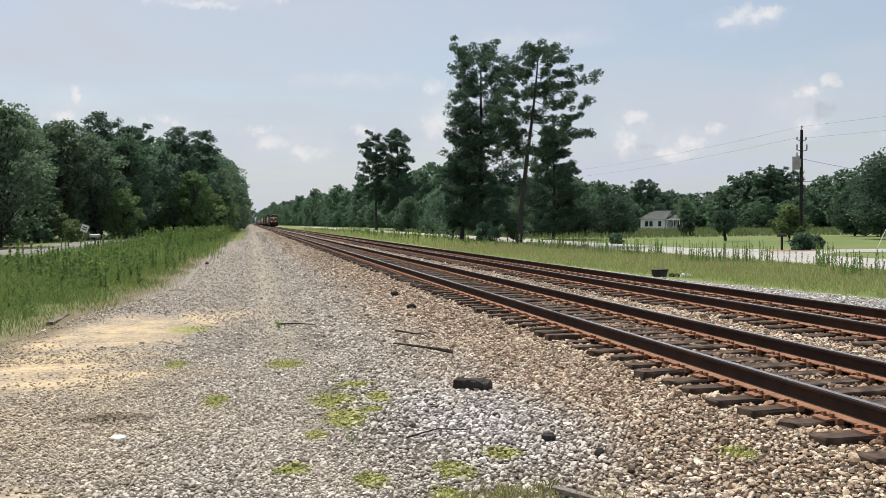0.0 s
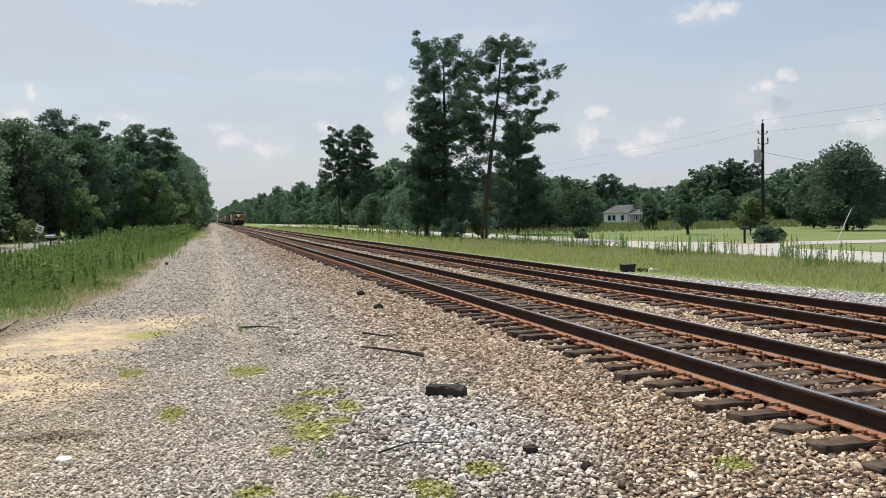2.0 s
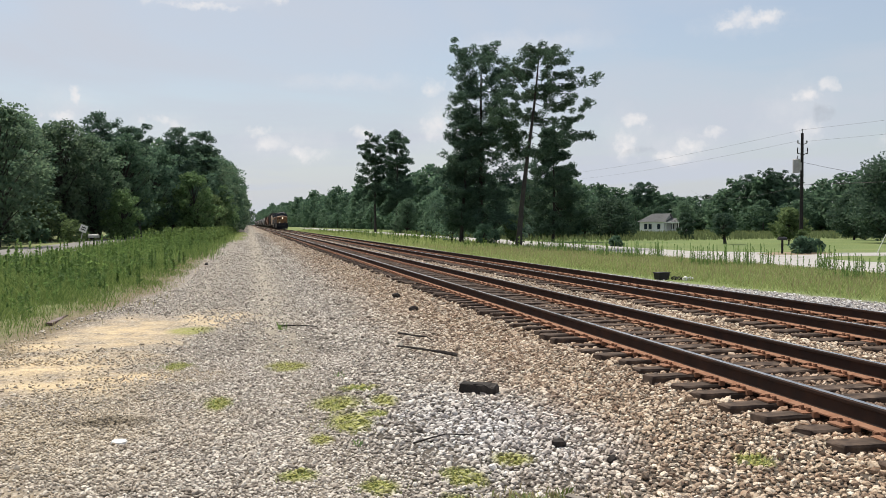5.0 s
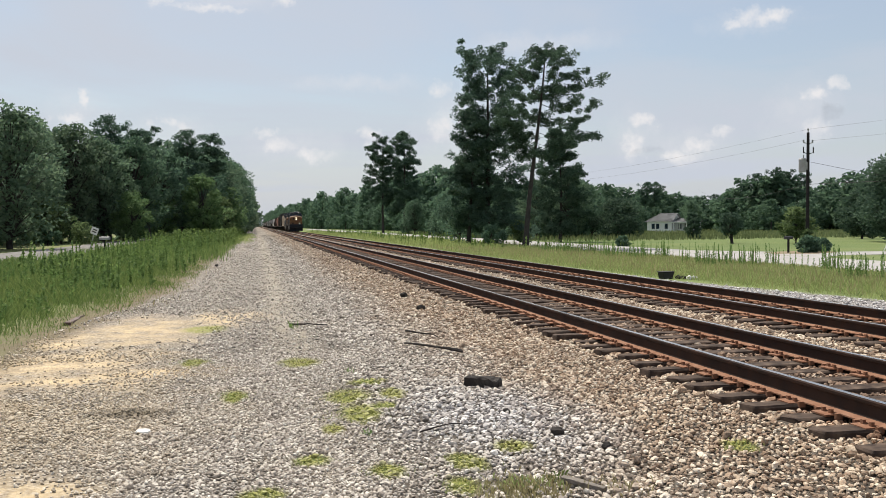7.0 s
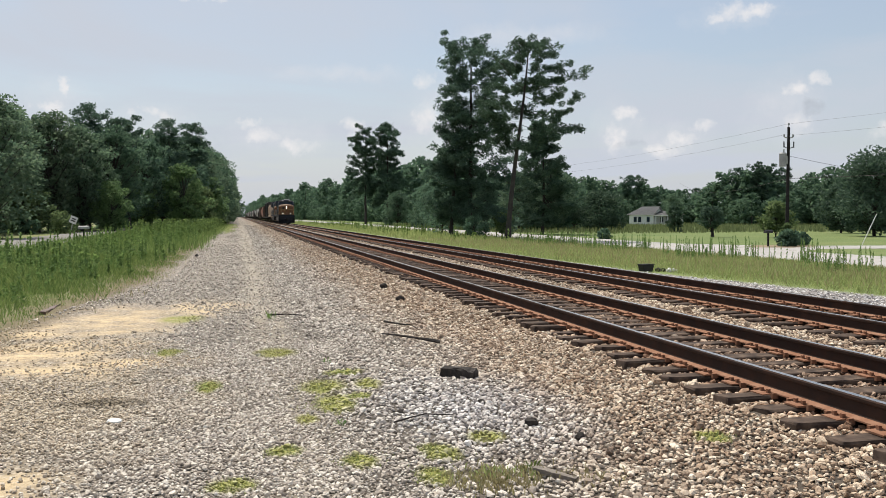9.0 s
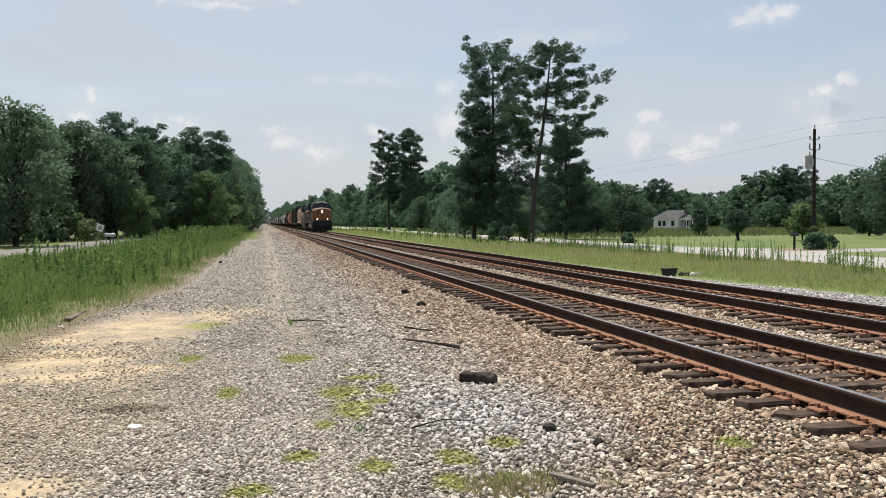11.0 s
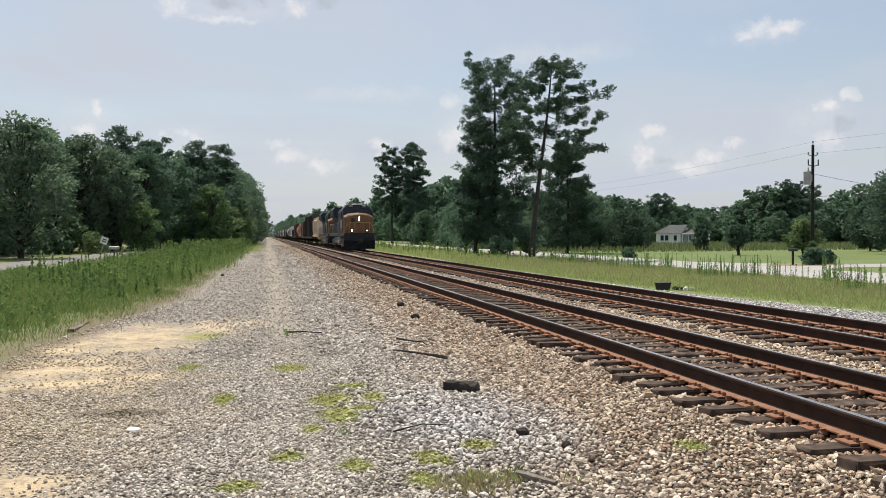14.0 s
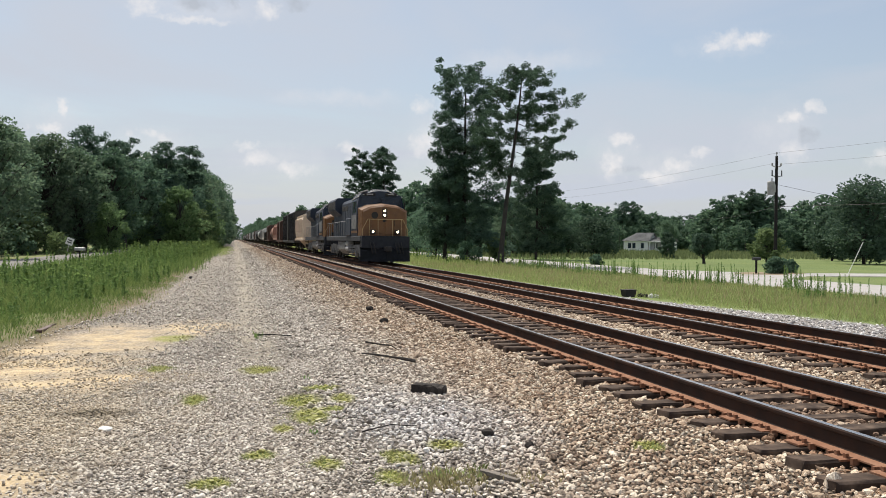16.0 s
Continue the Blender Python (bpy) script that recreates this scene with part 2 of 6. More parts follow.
def ground_material():
    m = Nodes("ground_soil_and_grass")
    pos = m.geo.outputs["Position"]
    cell = m.voronoi(24, "Color", pos)
    bw = m.n.new("ShaderNodeSeparateXYZ")
    m.l.new(cell, bw.inputs[0])
    far = m.math("ADD", m.math("MULTIPLY", bw.outputs[0], 0.75), m.math("MULTIPLY", m.noise(9, 5, 0.7, pos), 0.3))
    grav = gravel_tint(m, far)
    # dark rims of the cells: shaded gaps between stones, put into the colour
    grav = m.mix(m.span(m.voronoi(24, "Distance", pos), 0.2, 0.7, 0.15, 0.9), grav, (0.07, 0.058, 0.047))
    # shade between the loose stones of the shoulder, painted as dark ground
    bed = m.math("MULTIPLY", m.span(m.axis(0), -1.6, 0.8, 0.12, 1.0), m.span(m.axis(1), 17, 10, 0.0, 0.9))
    bed = m.math("MULTIPLY", bed, m.span(m.axis(1), 3.3, 4.1))
    grav = m.mix(bed, grav, m.ramp(m.noise(20, 4, 0.7, pos), (0.3, (0.04, 0.033, 0.027)), (0.7, (0.10, 0.083, 0.067))))
    # packed fines in the wheel tracks
    fines = m.ramp(m.noise(6, 6, 0.7, pos), (0.25, (0.25, 0.215, 0.165)), (0.7, (0.42, 0.37, 0.29)))
    wx = m.math("ADD", m.axis(0), m.math("MULTIPLY", m.math("SUBTRACT", m.noise(0.5, 4, 0.6, pos), 0.5), 0.9))
    lane = m.math("MAXIMUM", m.span(m.math("ABSOLUTE", m.math("SUBTRACT", wx, 0.2)), 0.55, 0.1, 0, 0.7),
                  m.span(m.math("ABSOLUTE", m.math("SUBTRACT", wx, -1.5)), 0.5, 0.1, 0, 0.3))
    grav = m.mix(m.math("MULTIPLY", lane, m.span(m.noise(2.2, 5, 0.7, pos), 0.35, 0.6)), grav, fines)
    sand = m.ramp(m.noise(3.5, 6, 0.65, pos), (0.25, (0.43, 0.322, 0.196)), (0.75, (0.63, 0.497, 0.312)))
    sand = m.mix(m.span(m.noise(60, 3, 0.7, pos), 0.52, 0.7, 0, 0.55), sand, (0.30, 0.25, 0.19))
    s = None
    for z in ((-3.6, 14.6, 1.5, 2.6), (-4.6, 11.6, 1.7, 1.6), (-3.0, 12.4, 2.0, 2.2), (-2.3, 15.8, 1.4, 3.2), (-1.6, 11.2, 1.5, 0.8), (-2.2, 6.2, 1.0, 1.0), (-4.2, 9.2, 1.9, 2.8), (-1.0, 17.5, 1.0, 2.2), (-3.4, 7.2, 1.5, 1.6), (-2.6, 10.7, 1.6, 0.9)):
        q = zone(m, *z, soft=0.9, wob=0.75)
        s = q if s is None else m.math("MAXIMUM", s, q)
    s = m.math("MULTIPLY", s, m.math("MULTIPLY", m.span(m.noise(1.6, 6, 0.75, pos), 0.36, 0.54, 0.2, 1.0), m.span(m.noise(14, 4, 0.7, pos), 0.3, 0.5, 0.5, 1.0)))
    grav = m.mix(s, grav, sand)
    oil = m.math("MULTIPLY", zone(m, -1.6, 8.7, 0.62, 0.3, 0.7, 0.4), m.span(m.noise(14, 3, 0.6, pos), 0.3, 0.5, 0.45, 0.95))
    grav = m.mix(oil, grav, (0.05, 0.042, 0.035))
    # soil and turf beyond the gravel
    soil = m.ramp(m.noise(2.5, 6, 0.7, pos), (0.3, (0.105, 0.08, 0.052)), (0.7, (0.20, 0.16, 0.105)))
    turf = m.ramp(m.math("ADD", m.math("MULTIPLY", m.noise(0.13, 5, 0.6, pos), 0.6), m.math("MULTIPLY", m.noise(5, 5, 0.75, pos), 0.45)),
                  (0.3, (0.09, 0.13, 0.04)), (0.55, (0.145, 0.185, 0.06)), (0.8, (0.22, 0.225, 0.095)))
    mow = m.ramp(m.math("ADD", m.math("MULTIPLY", m.noise(0.09, 4, 0.6, pos), 0.7), m.math("MULTIPLY", m.noise(6, 4, 0.7, pos), 0.3)),
                 (0.3, (0.088, 0.128, 0.042)), (0.55, (0.128, 0.165, 0.056)), (0.75, (0.18, 0.19, 0.085)))
    turf = m.mix(m.span(m.axis(0), 33, 34), turf, mow)
    ex = m.math("ADD", m.axis(0), m.math("MULTIPLY", m.math("SUBTRACT", m.noise(0.6, 5, 0.7, pos), 0.5), 1.6))
    ex = m.math("SUBTRACT", ex, m.math("MULTIPLY", m.span(m.axis(1), 14, 26, -0.9, 0.05), 1.0))
    left_soil = m.span(ex, -2.45, -3.0)
    left_turf = m.math("MULTIPLY", m.span(ex, -2.9, -4.6), m.span(m.noise(4, 4, 0.7, pos), 0.35, 0.6, 0.3, 0.95))
    c = m.mix(left_soil, grav, soil)
    c = m.mix(left_turf, c, turf)
    rx = m.math("ADD", m.axis(0), m.math("MULTIPLY", m.math("SUBTRACT", m.noise(0.6, 5, 0.65, pos), 0.5), 1.4))
    rx = m.math("SUBTRACT", rx, m.span(m.axis(1), 15, 27, 2.6, 0.0))
    c = m.mix(m.span(rx, 11.9, 12.7), c, turf)
    # moss and low creeping weeds on the stones
    moss = None
    for x, y, w, d in MOSS:
        q = zone(m, x, y, w * 1.3, d * 1.3, 0.5, 0.45)
        moss = q if moss is None else m.math("MAXIMUM", moss, q)
    green = m.ramp(m.noise(30, 3, 0.6, pos), (0.3, (0.13, 0.145, 0.035)), (0.7, (0.31, 0.31, 0.085)))
    c = m.mix(m.math("MULTIPLY", moss, m.span(m.noise(9, 5, 0.7, pos), 0.35, 0.55, 0.3, 0.95)), c, green)
    m.bump(m.math("ADD", m.math("MULTIPLY", m.voronoi(24, "Distance", pos), -0.6), m.noise(45, 4, 0.7, pos)), 0.6, 0.02)
    return m.done(c, 0.95, 0, 0.2)


def stone_material():
    m = Nodes("crushed_stone")
    r = m.math("ADD", m.math("MULTIPLY", m.geo.outputs["Random Per Island"], 0.85), m.math("MULTIPLY", m.noise(40, 3, 0.6), 0.2))
    c = gravel_tint(m, r)
    c = m.mix(m.math("MULTIPLY", zone(m, -1.6, 8.7, 0.62, 0.3, 0.7, 0.4), 0.9), c, (0.05, 0.042, 0.035))
    for z in ((-3.0, 12.4, 2.0, 2.2), (-2.3, 15.8, 1.4, 3.2), (-4.2, 9.2, 1.9, 2.8), (-3.6, 14.6, 1.5, 2.6), (-4.6, 11.6, 1.7, 1.6), (-2.6, 9.0, 2.4, 4.5)):
        c = m.mix(m.math("MULTIPLY", zone(m, *z, soft=0.7, wob=0.6), 0.5), c, (0.50, 0.40, 0.26))
    for x, y, w, d in MOSS:
        c = m.mix(m.math("MULTIPLY", zone(m, x, y, w * 1.3, d * 1.3, 0.5, 0.45), m.span(m.noise(9, 5, 0.7, m.geo.outputs["Position"]), 0.3, 0.5, 0.4, 0.95)), c, (0.30, 0.30, 0.085))
    m.bump(m.noise(120, 3), 0.3, 0.003)
    return m.done(c, 0.9, 0, 0.25)


M = {}
M["ground"] = ground_material()
M["stone"] = stone_material()
M["rail"] = worn("rail_steel_rusty_web", (0.034, 0.023, 0.019), (0.075, 0.04, 0.027), 0.9, 0.0, 4, 0.6)
M["rail_top"] = worn("polished_rail_head", (0.42, 0.42, 0.43), (0.25, 0.24, 0.23), 0.3, 0.95, 8, 0.5, 0.03)
M["rust"] = worn("rusty_orange_steel", (0.215, 0.105, 0.064), (0.31, 0.185, 0.125), 0.85, 0.1, 9, 0.8, 0.3, 90)
M["tie"] = worn("creosoted_timber", (0.04, 0.029, 0.024), (0.16, 0.115, 0.088), 0.85, 0, 6, 0.85, 0.5, 40)
M["asphalt"] = worn("pale_asphalt", (0.36, 0.345, 0.33), (0.27, 0.26, 0.245), 0.9, 0, 0.8, 0.7, 0.3, 50)
# darker copy of the asphalt, with the trees' shade in its colour
M["old_asphalt"] = worn("asphalt_darkened_for_shade", (0.2, 0.19, 0.18), (0.13, 0.125, 0.115), 0.9, 0, 0.8, 0.7, 0.3, 50)
M["navy"] = worn("dark_blue_paint", (0.009, 0.018, 0.036), (0.018, 0.024, 0.036), 0.6, 0, 1.6, 0.55, 0.05)
M["pilot"] = worn("grimy_dark_blue_steel", (0.006, 0.009, 0.016), (0.014, 0.015, 0.018), 0.75, 0, 2.5, 0.6)
M["dirt"] = worn("dry_brown_dirt", (0.25, 0.19, 0.13), (0.16, 0.14, 0.085), 0.95, 0, 1.2, 0.7, 0.4, 20)
M["yellow"] = worn("yellow_paint", (0.16, 0.068, 0.019), (0.09, 0.043, 0.018), 0.42, 0, 2.0, 0.7, 0.05)
M["under"] = worn("grimy_black_steel", (0.014, 0.013, 0.013), (0.05, 0.042, 0.036), 0.75, 0.1, 3, 0.6)
M["grey"] = worn("grey_paint", (0.30, 0.30, 0.30), (0.16, 0.15, 0.14), 0.55, 0, 3, 0.6)
M["beige"] = worn("beige_car_paint", (0.66, 0.53, 0.41), (0.44, 0.34, 0.25), 0.6, 0, 1.2, 0.6)
M["brown"] = worn("brown_car_paint", (0.085, 0.042, 0.03), (0.05, 0.036, 0.03), 0.65, 0, 1.4, 0.7)
M["orange"] = worn("faded_red_car_paint", (0.46, 0.25, 0.19), (0.26, 0.15, 0.12), 0.6, 0, 1.4, 0.7)
M["black"] = worn("black_car_paint", (0.016, 0.016, 0.018), (0.05, 0.046, 0.042), 0.5, 0, 1.4, 0.6)
M["white"] = worn("dull_white_paint", (0.62, 0.62, 0.60), (0.42, 0.40, 0.37), 0.6, 0, 2, 0.5)
M["green_car"] = worn("green_car_paint", (0.055, 0.10, 0.075), (0.05, 0.05, 0.042), 0.6, 0, 1.4, 0.6)
M["rail_yellow"] = worn("golden_handrail_paint", (0.42, 0.30, 0.14), (0.3, 0.2, 0.1), 0.5)
M["tank_grey"] = worn("grimy_grey_tank_paint", (0.16, 0.16, 0.16), (0.06, 0.055, 0.05), 0.6, 0, 2.5, 0.7)
M["old_plank"] = worn("sun_bleached_plank", (0.21, 0.185, 0.16), (0.09, 0.078, 0.066), 0.9, 0, 9, 0.6, 0.6, 70)
M["bark"] = worn("grey_brown_bark", (0.042, 0.038, 0.036), (0.082, 0.073, 0.067), 0.95, 0, 2.5, 0.7, 0.9, 18)
M["pole"] = worn("weathered_pole_timber", (0.018, 0.017, 0.017), (0.042, 0.038, 0.036), 0.9, 0, 3, 0.6, 0.5, 30)
M["shingle"] = worn("grey_roof_shingle", (0.22, 0.225, 0.23), (0.15, 0.15, 0.155), 0.9, 0, 2, 0.6, 0.4, 14)
M["siding"] = worn("white_siding", (0.72, 0.73, 0.72), (0.6, 0.6, 0.58), 0.7, 0, 1.5, 0.5, 0.1, 25)
M["dark_wood"] = worn("charred_grey_timber", (0.03, 0.026, 0.024), (0.08, 0.072, 0.066), 0.9, 0, 8, 0.7, 0.6, 50)
M["pine"] = leafy("pine_needles", (0.034, 0.068, 0.054), (0.11, 0.172, 0.12), 0.42)
# the woods' two leaf colours are lightened and blued to stand for haze
M["leaf"] = leafy("broad_leaves", (0.06, 0.107, 0.08), (0.168, 0.25, 0.15), 0.52)
M["leaf_dark"] = leafy("dark_leaves", (0.05, 0.098, 0.077), (0.15, 0.238, 0.153), 0.5)
M["leaf_deep"] = leafy("deep_green_leaves", (0.034, 0.066, 0.052), (0.105, 0.16, 0.108), 0.4)
M["leaf_light"] = leafy("light_green_leaves", (0.06, 0.11, 0.05), (0.18, 0.265, 0.115), 0.5)
M["grass"] = leafy("grass_blades", (0.062, 0.112, 0.032), (0.20, 0.255, 0.085), 0.46, 0.45)
M["weed"] = leafy("tall_weeds", (0.065, 0.135, 0.045), (0.19, 0.30, 0.095), 0.5)
M["grass_pale"] = leafy("pale_verge_grass", (0.165, 0.24, 0.082), (0.385, 0.45, 0.185), 0.52, 0.35)
M["field"] = leafy("rank_field_grass", (0.075, 0.098, 0.045), (0.165, 0.185, 0.085), 0.42, 0.12)
M["straw"] = leafy("dry_grass", (0.24, 0.22, 0.10), (0.40, 0.38, 0.20), 0.4)
gl = Nodes("dark_glass")
M["glass"] = gl.done((0.022, 0.034, 0.052), 0.12, 0, 0.6)
lamp = Nodes("lit_lamp")
lamp.put(lamp.bsdf.inputs["Emission Color"], (1.0, 0.82, 0.55, 1))
lamp.bsdf.inputs["Emission Strength"].default_value = 9
M["lamp"] = lamp.done((0.9, 0.85, 0.7), 0.2)


# ---- mesh tools ----
def as_object(name, bm, material, smooth=False):
    me = bpy.data.meshes.new(name)
    bm.normal_update()
    bm.to_mesh(me)
    bm.free()
    if smooth:
        me.polygons.foreach_set("use_smooth", [True] * len(me.polygons))
    for q in material if isinstance(material, (list, tuple)) else [material]:
        me.materials.append(q)
    return new(name, me)


def part(name, bm, material, parent, label="", smooth=False):
    ob = as_object(name, bm, material, smooth)
    ob.parent = parent
    return tagged(ob, label)


def share(name, me, parent, m):
    ob = new(name, me)
    ob.parent = parent
    ob.matrix_basis = m
    return ob


def thing(name, label, category, group="", kind=""):
    return tagged(new(name), label, category, group, kind)


def from_arrays(name, verts, faces, material, smooth=False):
    """A mesh object from arrays of points and of equal-sided faces."""
    me = bpy.data.meshes.new(name)
    verts, faces = np.asarray(verts, np.float32), np.asarray(faces, np.int32)
    k = faces.shape[1]
    me.vertices.add(len(verts))
    me.vertices.foreach_set("co", verts.ravel())
    me.loops.add(faces.size)
    me.loops.foreach_set("vertex_index", faces.ravel())
    me.polygons.add(len(faces))
    me.polygons.foreach_set("loop_start", np.arange(0, faces.size, k, dtype=np.int32))
    me.polygons.foreach_set("use_smooth", np.ones(len(faces), bool) & smooth)
    me.update(calc_edges=True)
    me.materials.append(material)
    return new(name, me)


def box(bm, x, y, z, sx, sy, sz, bevel=0.0, turn=None):
    r = bmesh.ops.create_cube(bm, size=1)
    vs = r["verts"]
    bmesh.ops.scale(bm, vec=(sx, sy, sz), verts=vs)
    if bevel:
        es = list({e for v in vs for e in v.link_edges})
        r = bmesh.ops.bevel(bm, geom=es, offset=bevel, segments=1, affect="EDGES")
        vs = list({v for f in r["faces"] for v in f.verts} | {v for v in vs if v.is_valid})
    if turn:
        bmesh.ops.transform(bm, matrix=turn, verts=vs)
    bmesh.ops.translate(bm, vec=(x, y, z), verts=vs)
    return vs


def rod(bm, a, b, r0, r1=None, n=8):
    a, b = Vector(a), Vector(b)
    d = b - a
    m = Matrix.Translation((a + b) / 2) @ d.to_track_quat("Z", "Y").to_matrix().to_4x4()
    bmesh.ops.create_cone(bm, cap_ends=True, segments=n, radius1=r0, radius2=r0 if r1 is None else r1, depth=d.length, matrix=m)


def extrude_y(bm, outline, y0, y1, steps=1):
    """A closed outline of (x, z) drawn out along y."""
    rings = []
    for i in range(steps + 1):
        y = y0 + (y1 - y0) * i / steps
        rings.append([bm.verts.new((x, y, z)) for x, z in outline])
    k = len(outline)
    for a, b in zip(rings, rings[1:]):
        for i in range(k):
            bm.faces.new((a[i], a[(i + 1) % k], b[(i + 1) % k], b[i]))
    bm.faces.new(rings[0][::-1])
    bm.faces.new(rings[-1])
    bmesh.ops.recalc_face_normals(bm, faces=bm.faces)
    return rings


def sheet(name, pts, z, material, label):
    bm = bmesh.new()
    f = bm.faces.new([bm.verts.new((x, y, z)) for x, y in pts])
    bmesh.ops.recalc_face_normals(bm, faces=[f])
    if f.normal.z < 0:
        f.normal_flip()
    return tagged(as_object(name, bm, material), label, name, kind="structure")


# ---- ground ----
def ground_z(x, y):
    """Height of the ground: a level gravel road, the ballast bed of two tracks, verges."""
    x, y = np.asarray(x, float), np.asarray(y, float)
    z = np.interp(x, [-40, -9, -6, -3.2, 2.3, 3.0, 3.55, 4.1, 6.4, 7.1, 7.7, 10.0, 10.7, 12.6, 17, 22, 40],
                  [0.0, -0.05, -0.16, -0.02, 0.0, 0.038, 0.082, 0.118, 0.126, 0.116, 0.124, 0.124, 0.1, -0.02, -0.12, -0.35, -0.35])
    near = np.clip(1 - np.abs(x - 1) / 30, 0, 1)
    return z + near * (0.018 * np.sin(1.7 * x + 0.6 * y) * np.sin(0.83 * y + 0.5) + 0.010 * np.sin(4.1 * x + 1.3) * np.sin(3.7 * y))


def graded(*runs):
    out = []
    for a, b, s in runs:
        out.extend(np.arange(a, b, s))
    return np.array(out + [runs[-1][1]])


def build_ground():
    xs = graded((-3000, -200, 400), (-200, -40, 20), (-40, -8, 2), (-8, 14, 0.16), (14, 40, 1.5), (40, 200, 16), (200, 3000, 400))
    ys = graded((-600, -40, 80), (-40, 3, 3), (3, 24, 0.2), (24, 60, 0.8), (60, 200, 5), (200, 1200, 50), (1200, 4400, 400))
    gx, gy = np.meshgrid(xs, ys)
    z = ground_z(gx, gy)
    v = np.stack([gx, gy, z], -1).reshape(-1, 3)
    i = np.arange(len(ys) - 1)[:, None] * len(xs) + np.arange(len(xs) - 1)[None]
    f = np.stack([i, i + 1, i + 1 + len(xs), i + len(xs)], -1).reshape(-1, 4)
    tagged(from_arrays("ground", v, f, M["ground"], True), "pale gravel beside the track with sandy patches, moss and grassy verges", "ground", kind="structure")


GOLD = (1 + 5 ** 0.5) / 2
PEBBLE = np.array([(-1, GOLD, 0), (1, GOLD, 0), (-1, -GOLD, 0), (1, -GOLD, 0), (0, -1, GOLD), (0, 1, GOLD), (0, -1, -GOLD), (0, 1, -GOLD), (GOLD, 0, -1), (GOLD, 0, 1), (-GOLD, 0, -1), (-GOLD, 0, 1)]) / 1.902
PEBBLE_F = np.array([(0, 11, 5), (0, 5, 1), (0, 1, 7), (0, 7, 10), (0, 10, 11), (1, 5, 9), (5, 11, 4), (11, 10, 2), (10, 7, 6), (7, 1, 8), (3, 9, 4), (3, 4, 2), (3, 2, 6), (3, 6, 8), (3, 8, 9), (4, 9, 5), (2, 4, 11), (6, 2, 10), (8, 6, 7), (9, 8, 1)])


def scatter_stones(name, n, x0, x1, y0, y1, size, seed, label, keep=None, thin=False):
    """Many small angular stones on the ground, as one mesh: n of them strewn at random, or with n = 0 packed side by side."""
    rng = np.random.default_rng(seed)
    if n:
        x, u = rng.uniform(x0, x1, n), rng.random(n)
        y = y0 / (1 - u * (1 - y0 / y1)) if thin else y0 + u * (y1 - y0)
    else:
        gx, gy = np.meshgrid(np.arange(x0, x1, size * 2.3), np.arange(y0, y1, size * 1.95))
        gx[1::2] += size * 1.15
        x, y = gx.ravel() + rng.normal(0, 0.42, gx.size) * size, gy.ravel() + rng.normal(0, 0.42, gx.size) * size
    if keep is not None:
        k = keep(x, y, rng)
        x, y = x[k], y[k]
    n = len(x)
    r = size * rng.lognormal(-0.04, 0.27, n) * (np.maximum(1, y / y0) ** 0.35 if thin else 1)
    v = PEBBLE[None] * rng.uniform(0.66, 1.22, (n, 12, 1))
    v = v * np.stack([r * rng.uniform(0.95, 1.5, n), r * rng.uniform(0.75, 1.05, n), r * rng.uniform(0.5, 0.85, n)], -1)[:, None]
    # any heading, tilted a little either way
    yaw, tip, roll = rng.uniform(0, 2 * np.pi, n), rng.normal(0, 0.3, n), rng.normal(0, 0.3, n)
    ct, st, cr, sr, cy, sy = np.cos(tip), np.sin(tip), np.cos(roll), np.sin(roll), np.cos(yaw), np.sin(yaw)
    rot = np.stack([np.stack([cy * ct, cy * st * sr - sy * cr, cy * st * cr + sy * sr], -1),
                    np.stack([sy * ct, sy * st * sr + cy * cr, sy * st * cr - cy * sr], -1),
                    np.stack([-st, ct * sr, ct * cr], -1)], 1)
    v = np.einsum("nij,nkj->nki", rot, v)
    vx, vy, vz = v[..., 0], v[..., 1], v[..., 2]
    z = ground_z(x, y) + r * rng.uniform(0.15, 0.7, n)
    v = np.stack([vx + x[:, None], vy + y[:, None], vz + z[:, None]], -1).reshape(-1, 3)
    f = (PEBBLE_F[None] + (np.arange(n) * 12)[:, None, None]).reshape(-1, 3)
    return tagged(from_arrays(name, v, f, M["stone"], False), label, "gravel", kind="stuff")


build_ground()

# ---- tracks ----
RAIL_TOP, TIE_STEP = 0.385, 0.5
TRACKS = (5.218, 8.878)


def rail_outline(x):
    h = 0.185
    half = [(0.074, 0.0), (0.074, 0.012), (0.02, 0.03), (0.009, 0.045), (0.009, h - 0.05), (0.034, h - 0.036), (0.0365, h - 0.012), (0.028, h)]
    return [(x + a, RAIL_TOP - h + b) for a, b in half] + [(x - a, RAIL_TOP - h + b) for a, b in half[::-1]]


